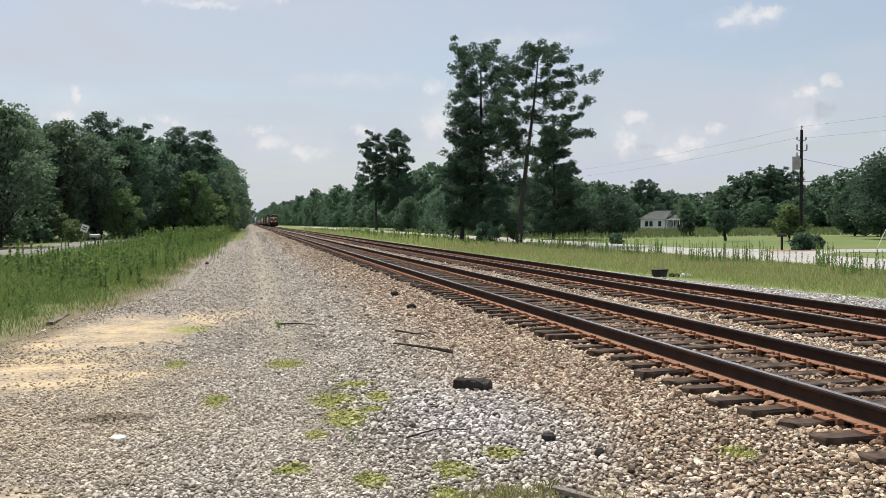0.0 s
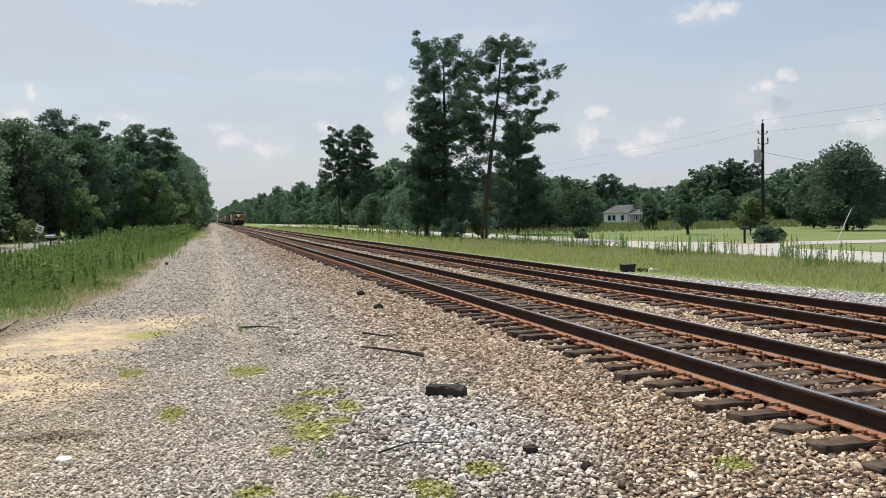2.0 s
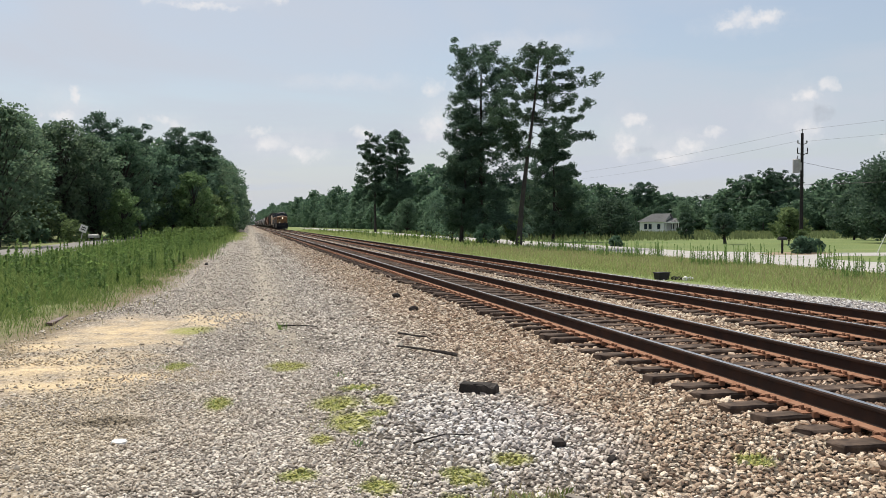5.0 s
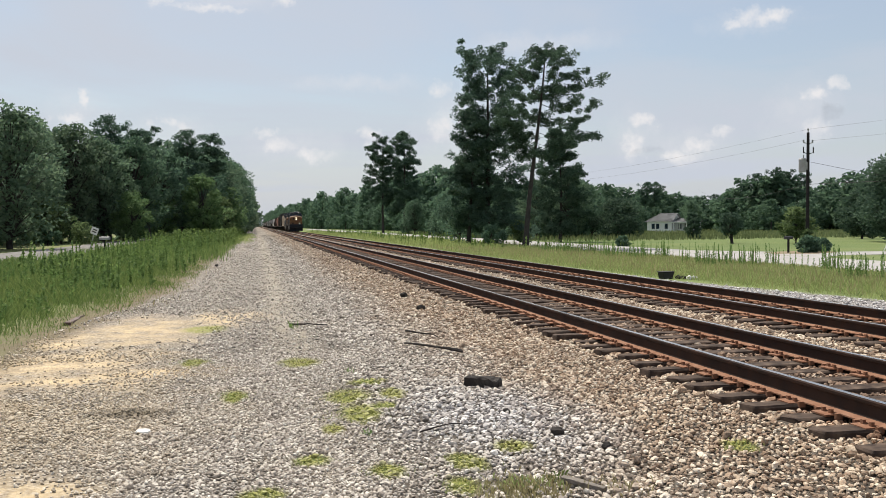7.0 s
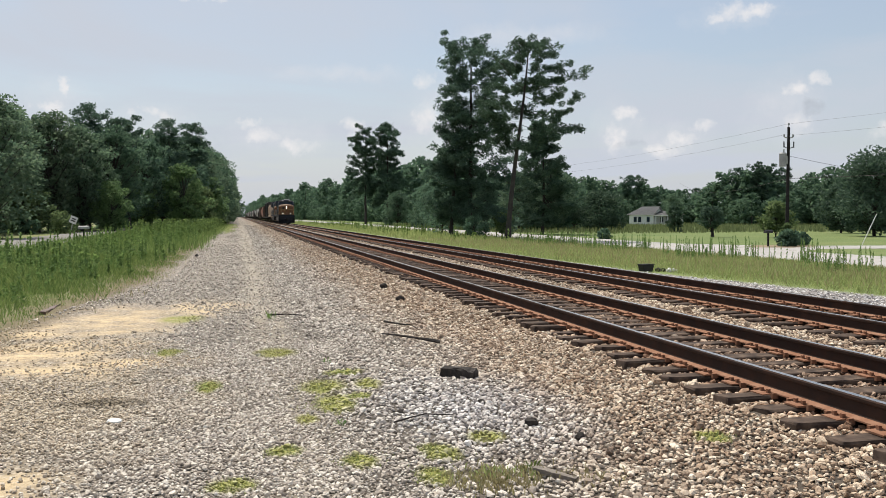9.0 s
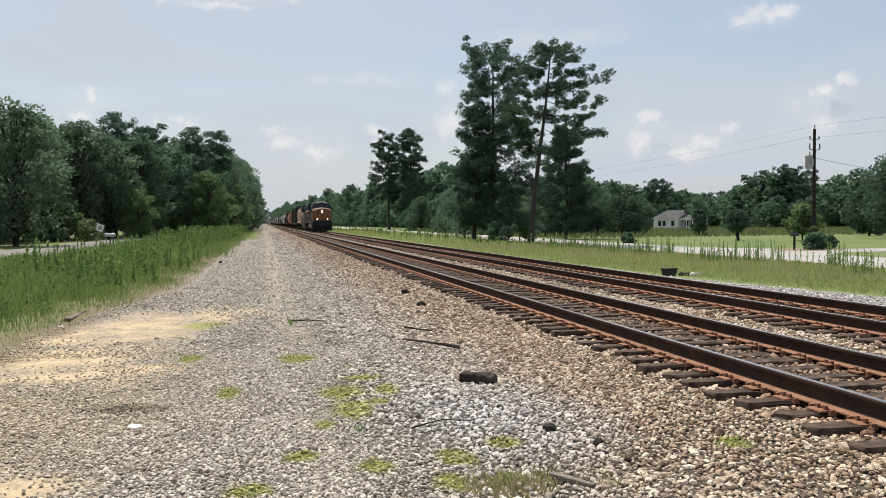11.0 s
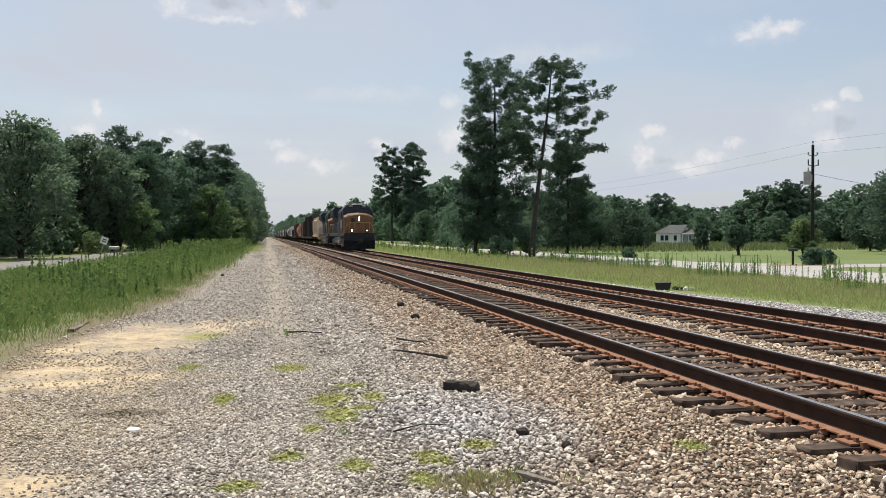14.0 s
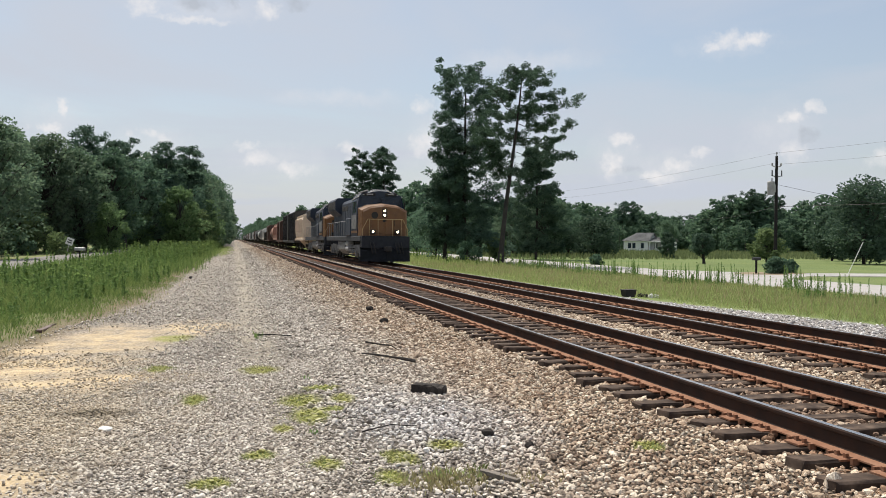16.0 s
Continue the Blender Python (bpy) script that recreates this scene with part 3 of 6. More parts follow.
def build_track(tx, seed):
    rng = random.Random(seed)
    track = thing("railway_track", "rusty steel rails spiked to dark timber sleepers in stone ballast", "railway track", "parallel tracks", "structure")
    for side in (-1, 1):
        bm = bmesh.new()
        extrude_y(bm, rail_outline(tx + side * 0.7535), -40, 1400, 60)
        ob = part("rail", bm, [M["rail"], M["rail_top"], M["rust"]], track)
        for f in ob.data.polygons:
            if f.normal.z > 0.9 and f.center.z > RAIL_TOP - 0.01:
                f.material_index = 1
            # paler rust paints the sunlit strip of the foot; the web's dark colour holds shade
            elif f.center.z < RAIL_TOP - 0.15:
                f.material_index = 2
    # three worn sleepers, shared by all
    ties = []
    for k in range(4):
        bm = bmesh.new()
        box(bm, 0, 0, -0.09, 2.54, 0.23, 0.18, 0.016)
        bmesh.ops.subdivide_edges(bm, edges=[e for e in bm.edges if abs(e.verts[0].co.x - e.verts[1].co.x) > 1.5], cuts=5)
        for v in bm.verts:
            v.co += Vector((rng.uniform(-0.012, 0.012), rng.uniform(-0.008, 0.008), rng.uniform(-0.007, 0.004)))
        me = bpy.data.meshes.new("sleeper")
        bm.to_mesh(me)
        bm.free()
        me.materials.append(M["tie"])
        ties.append(me)
    bm = bmesh.new()
    box(bm, 0, 0, 0.0075, 0.36, 0.19, 0.015)
    for sx in (-1, 1):
        for sy in (-1, 1):
            box(bm, sx * 0.092, sy * 0.05, 0.032, 0.03, 0.03, 0.036)
        box(bm, sx * 0.085, 0.135, 0.005, 0.06, 0.03, 0.05)
        box(bm, sx * 0.085, -0.135, 0.005, 0.06, 0.03, 0.05)
    plate = bpy.data.meshes.new("tie_plate")
    bm.to_mesh(plate)
    bm.free()
    plate.materials.append(M["rust"])
    y0 = 2.467 if tx < 7 else 4.2
    rest_v, rest_f, box_v = [], [], np.array([(-1.3, -0.115, -0.18), (1.3, -0.115, -0.18), (1.3, 0.115, -0.18), (-1.3, 0.115, -0.18), (-1.3, -0.115, 0), (1.3, -0.115, 0), (1.3, 0.115, 0), (-1.3, 0.115, 0)])
    box_f = np.array([(4, 5, 6, 7), (0, 4, 7, 3), (1, 2, 6, 5), (0, 1, 5, 4), (3, 7, 6, 2)])
    for i in range(2400):
        y = y0 + i * TIE_STEP
        if i < 290:
            m = pose(tx + rng.uniform(-0.09, 0.09), y + rng.uniform(-0.02, 0.02), RAIL_TOP - 0.2 + rng.uniform(-0.012, 0.004), 0, rng.uniform(-0.4, 0.4), rng.uniform(-1.6, 1.6))
            share("sleeper", ties[i % 4], track, m)
        else:
            rest_f.append(box_f + 8 * len(rest_v))
            rest_v.append(box_v + (tx, y, RAIL_TOP - 0.2))
        if i < 140:
            for side in (-1, 1):
                share("tie_plate", plate, track, pose(tx + side * 0.7535, y, RAIL_TOP - 0.2 + 0.0, 0, side * 1.2, rng.uniform(-1.5, 1.5)))
    ob = from_arrays("far_sleepers", np.concatenate(rest_v), np.concatenate(rest_f), M["tie"])
    ob.parent = track
    tagged(ob, kind="stuff")


def build_roads():
    sheet("frontage_road", [(26.0, -60), (33.6, -60), (33.2, 500), (26.2, 500)], -0.32, M["asphalt"], "pale grey asphalt road beyond the tracks")
    sheet("driveway", [(33.7, 47), (37.5, 50.5), (72, 49), (72, 53), (38, 56.5), (33.7, 63)], -0.324, M["asphalt"], "pale driveway leading off the road")
    sheet("dirt_patch", [(34.4, 53.4), (37.0, 52.8), (40.8, 55.0), (41.6, 58.6), (38.4, 58.2), (35.3, 56.2)], -0.314, M["dirt"], "bare brown dirt round the mailbox and shrubs")
    sheet("side_road", [(-18.2, 20), (-11.8, 20), (-11.2, 110), (-14.2, 140), (-17.0, 140), (-16.8, 80)], 0.03, M["old_asphalt"], "grey side road under the trees")


build_roads()


# ---- train ----
def locomotive():
    """A six-axle diesel with a wide nose; its front coupler at y = 0, its tail at y = 22, rail top at z = 0."""
    loco = thing("locomotive", "dark blue diesel locomotive with a yellow nose and lit headlights", "locomotive", "locomotives of the train")
    bm = bmesh.new()
    box(bm, 0, 11.2, 1.52, 3.05, 20.2, 0.34, 0.03)
    for y in (4.6, 17.6):
        box(bm, 0, y, 1.2, 1.2, 2.2, 0.4, 0.05)
    part("underframe", bm, M["pilot"], loco)
    # pilot with plough, steps and coupler
    bm = bmesh.new()
    extrude_y(bm, [(-1.5, 0.95), (1.5, 0.95), (1.5, 1.68), (-1.5, 1.68)], 0.75, 1.2)
    for sx in (-1, 1):
        for k in range(4):
            box(bm, sx * 1.32, 1.1, 0.45 + 0.33 * k, 0.42, 0.5, 0.05, 0.01)
        box(bm, sx * 1.08, 1.15, 1.05, 0.06, 0.55, 1.3, 0.01)
    part("pilot", bm, M["pilot"], loco)
    bm = bmesh.new()
    a = [bm.verts.new(v) for v in ((-1.55, 0.85, 0.12), (0, 0.25, 0.12), (1.55, 0.85, 0.12), (1.55, 1.0, 1.0), (0, 0.55, 0.9), (-1.55, 1.0, 1.0))]
    for f in ((0, 1, 4, 5), (1, 2, 3, 4)):
        bm.faces.new([a[i] for i in f])
    bmesh.ops.solidify(bm, geom=bm.faces[:], thickness=0.05)
    part("plough", bm, M["pilot"], loco)
    bm = bmesh.new()
    box(bm, 0, 0.35, 0.9, 0.3, 0.8, 0.28, 0.04)
    box(bm, 0.06, -0.05, 0.9, 0.34, 0.26, 0.36, 0.06)
    part("coupler", bm, M["under"], loco)
    # hoses
    for x in (-0.95, -0.75, 0.6, 0.8, 0.98):
        bm = bmesh.new()
        rod(bm, (x, 0.72, 1.3), (x, 0.5, 1.05), 0.028, n=6)
        rod(bm, (x, 0.5, 1.07), (x + 0.1, 0.5, 0.6), 0.028, n=6)
        part("hose", bm, M["under"], loco)
    # nose
    bm = bmesh.new()
    pts = {}
    for i, (y, w, top) in enumerate(((1.25, 2.66, 3.4), (1.36, 2.84, 3.5), (2.75, 2.94, 3.66))):
        zb = 1.7
        pts[i] = [bm.verts.new(v) for v in ((-w / 2, y, zb), (-w / 2, y, top - 0.22), (-w / 2 + 0.5, y, top + 0.02), (0, y, top + 0.13), (w / 2 - 0.5, y, top + 0.02), (w / 2, y, top - 0.22), (w / 2, y, zb))]
    for i in (0, 1):
        for k in range(6):
            bm.faces.new((pts[i][k], pts[i][k + 1], pts[i + 1][k + 1], pts[i + 1][k]))
    bm.faces.new(pts[0])
    bm.faces.new((pts[0][0], pts[1][0], pts[1][6], pts[0][6]))
    bm.faces.new((pts[1][0], pts[2][0], pts[2][6], pts[1][6]))
    bmesh.ops.recalc_face_normals(bm, faces=bm.faces)
    nose = part("nose", bm, M["yellow"], loco, "yellow painted nose")
    bm = bmesh.new()
    box(bm, 0.35, 1.235, 2.45, 0.62, 0.03, 1.3, 0.01)
    door = part("door", bm, M["yellow"], nose)
    bm = bmesh.new()
    rod(bm, (0.6, 1.19, 2.3), (0.6, 1.19, 2.7), 0.018, n=6)
    part("handle", bm, M["under"], door)
    for x, z, w, h in ((-0.45, 2.3, 0.7, 0.9), (0.0, 2.05, 0.05, 0.7)):
        bm = bmesh.new()
        box(bm, x, 1.24, z, w, 0.03, h, 0.008)
        part("nose_panel", bm, M["yellow"], nose)
    bm = bmesh.new()
    box(bm, 0, 1.235, 2.66, 0.26, 0.03, 0.2, 0.02)
    part("bell_plate", bm, M["under"], nose)
    bm = bmesh.new()
    rod(bm, (-0.62, 1.26, 2.98), (-0.62, 1.22, 2.98), 0.21, n=20)
    part("emblem", bm, M["under"], nose, "round dark emblem")
    bm = bmesh.new()
    box(bm, 0, 1.22, 3.12, 0.3, 0.1, 0.56, 0.05)
    part("headlight_housing", bm, M["under"], nose)
    for z in (2.99, 3.25):
        bm = bmesh.new()
        rod(bm, (0, 1.175, z), (0, 1.15, z), 0.072, n=16)
        part("headlight", bm, M["lamp"], loco, "lit round headlight")
    for x in (-0.77, 0.77):
        bm = bmesh.new()
        box(bm, x, 1.0, 1.93, 0.34, 0.24, 0.3, 0.04)
        part("ditch_light_housing", bm, M["under"], loco)
        bm = bmesh.new()
        rod(bm, (x, 0.885, 1.95), (x, 0.86, 1.95), 0.06, n=16)
        part("ditch_light", bm, M["lamp"], loco, "lit ditch light")
    # cab
    bm = bmesh.new()
    prof = [(-1.5, 1.7), (-1.5, 3.95), (-1.36, 4.28), (-0.95, 4.55), (0, 4.63), (0.95, 4.55), (1.36, 4.28), (1.5, 3.95), (1.5, 1.7)]
    front = [(-1.5, 1.7), (-1.5, 3.6), (-1.36, 4.25), (-0.95, 4.5), (0, 4.58), (0.95, 4.5), (1.36, 4.25), (1.5, 3.6), (1.5, 1.7)]
    fy = [2.75, 2.75, 2.95, 3.0, 3.0, 3.0, 2.95, 2.75, 2.75]
    r0 = [bm.verts.new((x, y, z)) for (x, z), y in zip(front, fy)]
    r1 = [bm.verts.new((x, 3.3, z)) for x, z in prof]
    r2 = [bm.verts.new((x, 5.6, z)) for x, z in prof]
    for p, q in ((r0, r1), (r1, r2)):
        for i in range(8):
            bm.faces.new((p[i], p[i + 1], q[i + 1], q[i]))
    bm.faces.new(r0)
    bm.faces.new(r2[::-1])
    bmesh.ops.recalc_face_normals(bm, faces=bm.faces)
    cab = part("cab", bm, M["navy"], loco, "dark blue cab")
    for x0, x1 in ((-1.3, -0.06), (0.06, 1.3)):
        bm = bmesh.new()
        vs = [bm.verts.new(v) for v in ((x0, 2.735, 3.68), (x1, 2.735, 3.68), (x1 * 0.97, 2.9, 4.16), (x0 * 0.97, 2.9, 4.16))]
        bm.faces.new(vs)
        bmesh.ops.solidify(bm, geom=bm.faces[:], thickness=0.03)
        part("windscreen", bm, M["glass"], cab, "dark windscreen pane")
        bm = bmesh.new()
        xm = (x0 + x1) / 2
        box(bm, xm, 2.93, 4.36, 0.72, 0.08, 0.17, 0.01)
        board = part("number_board", bm, M["under"], cab)
        bm = bmesh.new()
        box(bm, xm, 2.885, 4.36, 0.42, 0.01, 0.07)
        part("number_bar", bm, M["grey"], board, "plain pale bar")
    bm = bmesh.new()
    for sx in (-1, 1):
        rod(bm, (0, 2.7, 3.76), (sx * 0.95, 2.7, 3.67), 0.02, n=5)
        rod(bm, (sx * 0.95, 2.7, 3.67), (sx * 1.45, 2.72, 3.46), 0.02, n=5)
    part("nose_trim", bm, M["grey"], cab, "pale trim line below the windscreen")
    # added white strips that draw the sun's glint on the cab roof edges
    for sx in (-1, 1):
        bm = bmesh.new()
        rod(bm, (sx * 1.42, 2.98, 4.2), (sx * 1.47, 5.6, 4.1), 0.03, n=5)
        rod(bm, (sx * 0.4, 2.97, 4.6), (sx * 1.42, 2.98, 4.2), 0.022, n=5)
        part("rain_gutter", bm, M["white"], cab, "pale strip along the roof edge for its sunlit glint")
    for x in (-0.7, 0.7):
        bm = bmesh.new()
        rod(bm, (x, 2.72, 3.72), (x + 0.25, 2.82, 4.05), 0.012, n=4)
        part("wiper", bm, M["under"], cab)
    for sx in (-1, 1):
        bm = bmesh.new()
        box(bm, sx * 1.62, 3.15, 3.6, 0.06, 0.05, 0.5, 0.01)
        rod(bm, (sx * 1.48, 3.2, 3.8), (sx * 1.62, 3.15, 3.8), 0.015, n=4)
        part("mirror", bm, M["under"], cab)
        bm = bmesh.new()
        box(bm, sx * 1.51, 4.15, 1.95, 0.02, 2.7, 0.16, 0.004)
        part("side_stripe", bm, M["yellow"], cab, "yellow stripe along the sill")
    for sx in (-1, 1):
        for yc, w in ((3.55, 0.62), (4.4, 0.75)):
            bm = bmesh.new()
            box(bm, sx * 1.5, yc, 3.55, 0.03, w, 0.75, 0.01)
            part("side_window", bm, M["glass"], cab)
        bm = bmesh.new()
        box(bm, sx * 1.5, 5.2, 2.75, 0.035, 0.6, 1.9, 0.01)
        part("cab_door", bm, M["navy"], cab)
        bm = bmesh.new()
        box(bm, sx * 1.515, 4.2, 2.6, 0.02, 2.3, 0.9, 0.005)
        part("side_panel", bm, M["tank_grey"], cab, "grey panel below the side windows")
    bm = bmesh.new()
    box(bm, -1.02, 3.6, 4.56, 0.5, 1.2, 0.07, 0.02, Matrix.Rotation(radians(-17), 4, "Y"))
    box(bm, 0.2, 4.6, 4.66, 1.1, 1.0, 0.16, 0.05)
    rod(bm, (0.5, 3.8, 4.6), (0.5, 3.8, 4.95), 0.03, n=6)
    part("roof_gear", bm, M["grey"], cab, "pale roof antennas and air unit")
    # hood
    bm = bmesh.new()
    extrude_y(bm, [(-1.0, 1.7), (-1.0, 4.1), (-0.82, 4.36), (0.82, 4.36), (1.0, 4.1), (1.0, 1.7)], 5.6, 15.2)
    hood = part("long_hood", bm, M["navy"], loco)
    for k in range(9):
        for sx in (-1, 1):
            bm = bmesh.new()
            box(bm, sx * 1.005, 6.2 + k * 1.0, 2.95, 0.03, 0.86, 1.9, 0.01)
            part("hood_door", bm, M["navy"], hood)
    bm = bmesh.new()
    box(bm, 0, 6.9, 4.42, 1.95, 2.2, 0.3, 0.05)
    part("air_intake", bm, M["under"], hood)
    bm = bmesh.new()
    box(bm, 0, 10.6, 4.45, 1.0, 1.8, 0.26, 0.05)
    part("exhaust_stack", bm, M["under"], hood)
    bm = bmesh.new()
    extrude_y(bm, [(-1.0, 1.7), (-1.0, 3.3), (-1.5, 3.75), (-1.5, 4.45), (-1.3, 4.65), (1.3, 4.65), (1.5, 4.45), (1.5, 3.75), (1.0, 3.3), (1.0, 1.7)], 15.2, 20.4)
    rad = part("radiator_wing", bm, M["navy"], loco)
    for sx in (-1, 1):
        bm = bmesh.new()
        for k in range(12):
            box(bm, sx * 1.505, 15.6 + k * 0.4, 4.1, 0.03, 0.3, 0.56, 0.005)
        part("radiator_grille", bm, M["under"], rad)
        bm = bmesh.new()
        box(bm, sx * 1.3, 6.9, 2.3, 0.55, 2.4, 1.2, 0.05)
        part("equipment_box", bm, M["navy"], loco)
    for sx in (-1, 1):
        for y in (5.9, 20.6):
            for k in range(3):
                bm = bmesh.new()
                box(bm, sx * 1.38, y, 0.5 + 0.36 * k, 0.34, 0.55, 0.05, 0.01)
                box(bm, sx * 1.2, y + 0.28, 0.68 + 0.36 * k, 0.05, 0.05, 0.4)
                part("step", bm, M["rail_yellow"] if k == 0 else M["under"], loco)
        bm = bmesh.new()
        for k in range(10):
            box(bm, sx * 1.02, 11.2 + 0.36 * k, 3.75, 0.04, 0.28, 0.34, 0.01)
        part("hood_louvre", bm, M["under"], hood)
    # handrails
    bm = bmesh.new()
    for sx in (-1, 1):
        rod(bm, (sx * 1.47, 5.8, 2.75), (sx * 1.47, 20.9, 2.75), 0.02, n=6)
        for k in range(12):
            rod(bm, (sx * 1.47, 5.9 + k * 1.36, 1.7), (sx * 1.47, 5.9 + k * 1.36, 2.75), 0.018, n=6)
    part("handrail", bm, M["grey"], loco, "grey side handrails")
    bm = bmesh.new()
    rod(bm, (-1.05, 0.95, 2.72), (1.1, 0.95, 2.72), 0.017, n=6)
    for sx in (-1, 1):
        rod(bm, (sx * 1.1, 0.95, 2.72), (sx * 1.42, 1.0, 2.1), 0.017, n=6)
        rod(bm, (sx * 1.42, 1.0, 2.1), (sx * 1.42, 1.0, 0.6), 0.017, n=6)
        rod(bm, (sx * 0.45, 0.95, 1.7), (sx * 0.45, 0.95, 2.72), 0.015, n=6)
        rod(bm, (sx * 1.0, 0.95, 1.7), (sx * 1.0, 0.95, 2.72), 0.015, n=6)
    part("front_handrail", bm, M["rail_yellow"], loco, "pale front handrails")
    # tank and air reservoirs
    bm = bmesh.new()
    extrude_y(bm, [(-1.45, 1.3), (-1.45, 0.75), (-1.1, 0.42), (1.1, 0.42), (1.45, 0.75), (1.45, 1.3)], 9.2, 13.4)
    part("fuel_tank", bm, M["tank_grey"], loco)
    for sx in (-1, 1):
        for z in (0.82, 1.18):
            bm = bmesh.new()
            rod(bm, (sx * 1.3, 7.4, z), (sx * 1.3, 9.0, z), 0.19, n=14)
            part("air_reservoir", bm, M["grey"], loco, "grey air reservoir")
    for y in (4.6, 17.6):
        bm = bmesh.new()
        for sx in (-1, 1):
            extrude = [(y - 2.7, 0.55), (y - 2.7, 0.95), (y - 1.2, 1.12), (y + 1.2, 1.12), (y + 2.7, 0.95), (y + 2.7, 0.55), (y + 1.3, 0.6), (y - 1.3, 0.6)]
            a = [bm.verts.new((sx * 1.12, q, z)) for q, z in extrude]
            b = [bm.verts.new((sx * 1.25, q, z)) for q, z in extrude]
            for i in range(8):
                bm.faces.new((a[i], a[(i + 1) % 8], b[(i + 1) % 8], b[i]))
            bm.faces.new(a)
            bm.faces.new(b[::-1])
            for k in (-1, 0, 1):
                box(bm, sx * 1.24, y + k * 1.85, 0.55, 0.2, 0.4, 0.4, 0.05)
                rod(bm, (sx * 1.2, y + k * 1.85 + 0.5, 0.6), (sx * 1.2, y + k * 1.85 + 0.5, 1.05), 0.1, n=8)
        bmesh.ops.recalc_face_normals(bm, faces=bm.faces)
        part("truck_frame", bm, M["tank_grey"], loco, "grimy six-wheel truck side frames")
    bm = bmesh.new()
    for sx in (-1, 1):
        rod(bm, (sx * 0.7, 0, 0), (sx * 0.83, 0, 0), 0.533, n=28)
        rod(bm, (sx * 0.67, 0, 0), (sx * 0.7, 0, 0), 0.56, n=28)
        for k in range(6):
            q = k * math.pi / 3
            box(bm, sx * 0.835, 0.3 * math.cos(q), 0.3 * math.sin(q), 0.02, 0.1, 0.1, 0.01)
    rod(bm, (-0.8, 0, 0), (0.8, 0, 0), 0.09, n=10)
    first = part("wheelset", bm, M["under"], loco)
    first.location = (0, 4.6 - 1.85, 0.533)
    for y in (4.6, 6.45, 15.75, 17.6, 19.45):
        share("wheelset", first.data, loco, pose(0, y, 0.533))
    return loco


def freight_trucks(car, length):
    for y in (2.4, length - 2.4):
        bm = bmesh.new()
        for sx in (-1, 1):
            box(bm, sx * 1.0, y, 0.5, 0.16, 2.2, 0.26, 0.06)
            box(bm, sx * 1.0, y, 0.68, 0.18, 0.7, 0.4, 0.06)
        box(bm, 0, y, 0.72, 2.2, 0.4, 0.3, 0.04)
        part("truck", bm, M["under"], car)
        for q in (y - 0.85, y + 0.85):
            bm = bmesh.new()
            for sx in (-1, 1):
                rod(bm, (sx * 0.7, q, 0.42), (sx * 0.83, q, 0.42), 0.42, n=20)
            rod(bm, (-0.8, q, 0.42), (0.8, q, 0.42), 0.08, n=8)
            part("wheelset", bm, M["under"], car)
    bm = bmesh.new()
    box(bm, 0, length / 2, 0.95, 0.5, length + 0.9, 0.3, 0.03)
    part("coupler_beam", bm, M["under"], car)


def ladder(car, x, y, z0, z1, mat):
    bm = bmesh.new()
    for k in range(int((z1 - z0) / 0.35)):
        rod(bm, (x, y - 0.22, z0 + 0.2 + 0.35 * k), (x, y + 0.22, z0 + 0.2 + 0.35 * k), 0.015, n=5)
    for s in (-0.22, 0.22):
        rod(bm, (x, y + s, z0), (x, y + s, z1), 0.018, n=5)
    part("ladder", bm, mat, car)


def hopper_car(name_words, mat, length=17.5):
    car = thing("hopper_car", name_words, "freight car", "freight cars of the train")
    bm = bmesh.new()
    prof = [(-1.2, 1.3), (-1.5, 1.7), (-1.58, 2.4), (-1.58, 3.6), (-1.3, 4.25), (-0.7, 4.5), (0.7, 4.5), (1.3, 4.25), (1.58, 3.6), (1.58, 2.4), (1.5, 1.7), (1.2, 1.3)]
    r = extrude_y(bm, prof, 1.6, length - 1.6)
    part("body", bm, mat, car)
    bm = bmesh.new()
    for k in range(14):
        y = 2.2 + k * (length - 4.4) / 13
        for sx in (-1, 1):
            box(bm, sx * 1.6, y, 3.0, 0.06, 0.09, 1.6, 0.01)
    for sx in (-1, 1):
        box(bm, sx * 1.5, length / 2, 1.42, 0.14, length - 1.2, 0.26, 0.02)
        box(bm, sx * 1.4, length / 2, 4.2, 0.1, length - 3.2, 0.08, 0.02)
    part("side_ribs", bm, mat, car)
    for k in range(3):
        bm = bmesh.new()
        y = length * (0.28 + 0.22 * k)
        a = [bm.verts.new(v) for v in ((-1.2, y - 1.7, 1.4), (1.2, y - 1.7, 1.4), (1.2, y + 1.7, 1.4), (-1.2, y + 1.7, 1.4), (-0.4, y - 0.4, 0.45), (0.4, y - 0.4, 0.45), (0.4, y + 0.4, 0.45), (-0.4, y + 0.4, 0.45))]
        for f in ((0, 1, 5, 4), (1, 2, 6, 5), (2, 3, 7, 6), (3, 0, 4, 7), (4, 5, 6, 7)):
            bm.faces.new([a[i] for i in f])
        bmesh.ops.recalc_face_normals(bm, faces=bm.faces)
        part("discharge_chute", bm, mat, car)
    bm = bmesh.new()
    box(bm, 0, length / 2, 4.6, 0.7, length - 4, 0.14, 0.03)
    for y in (0.7, length - 0.7):
        box(bm, 0, y, 1.35, 3.0, 1.2, 0.14, 0.02)
    part("roof_walk", bm, mat, car)
    for sx in (-1, 1):
        ladder(car, sx * 1.5, 0.6, 1.3, 4.3, mat)
    freight_trucks(car, length)
    return car, length + 0.9


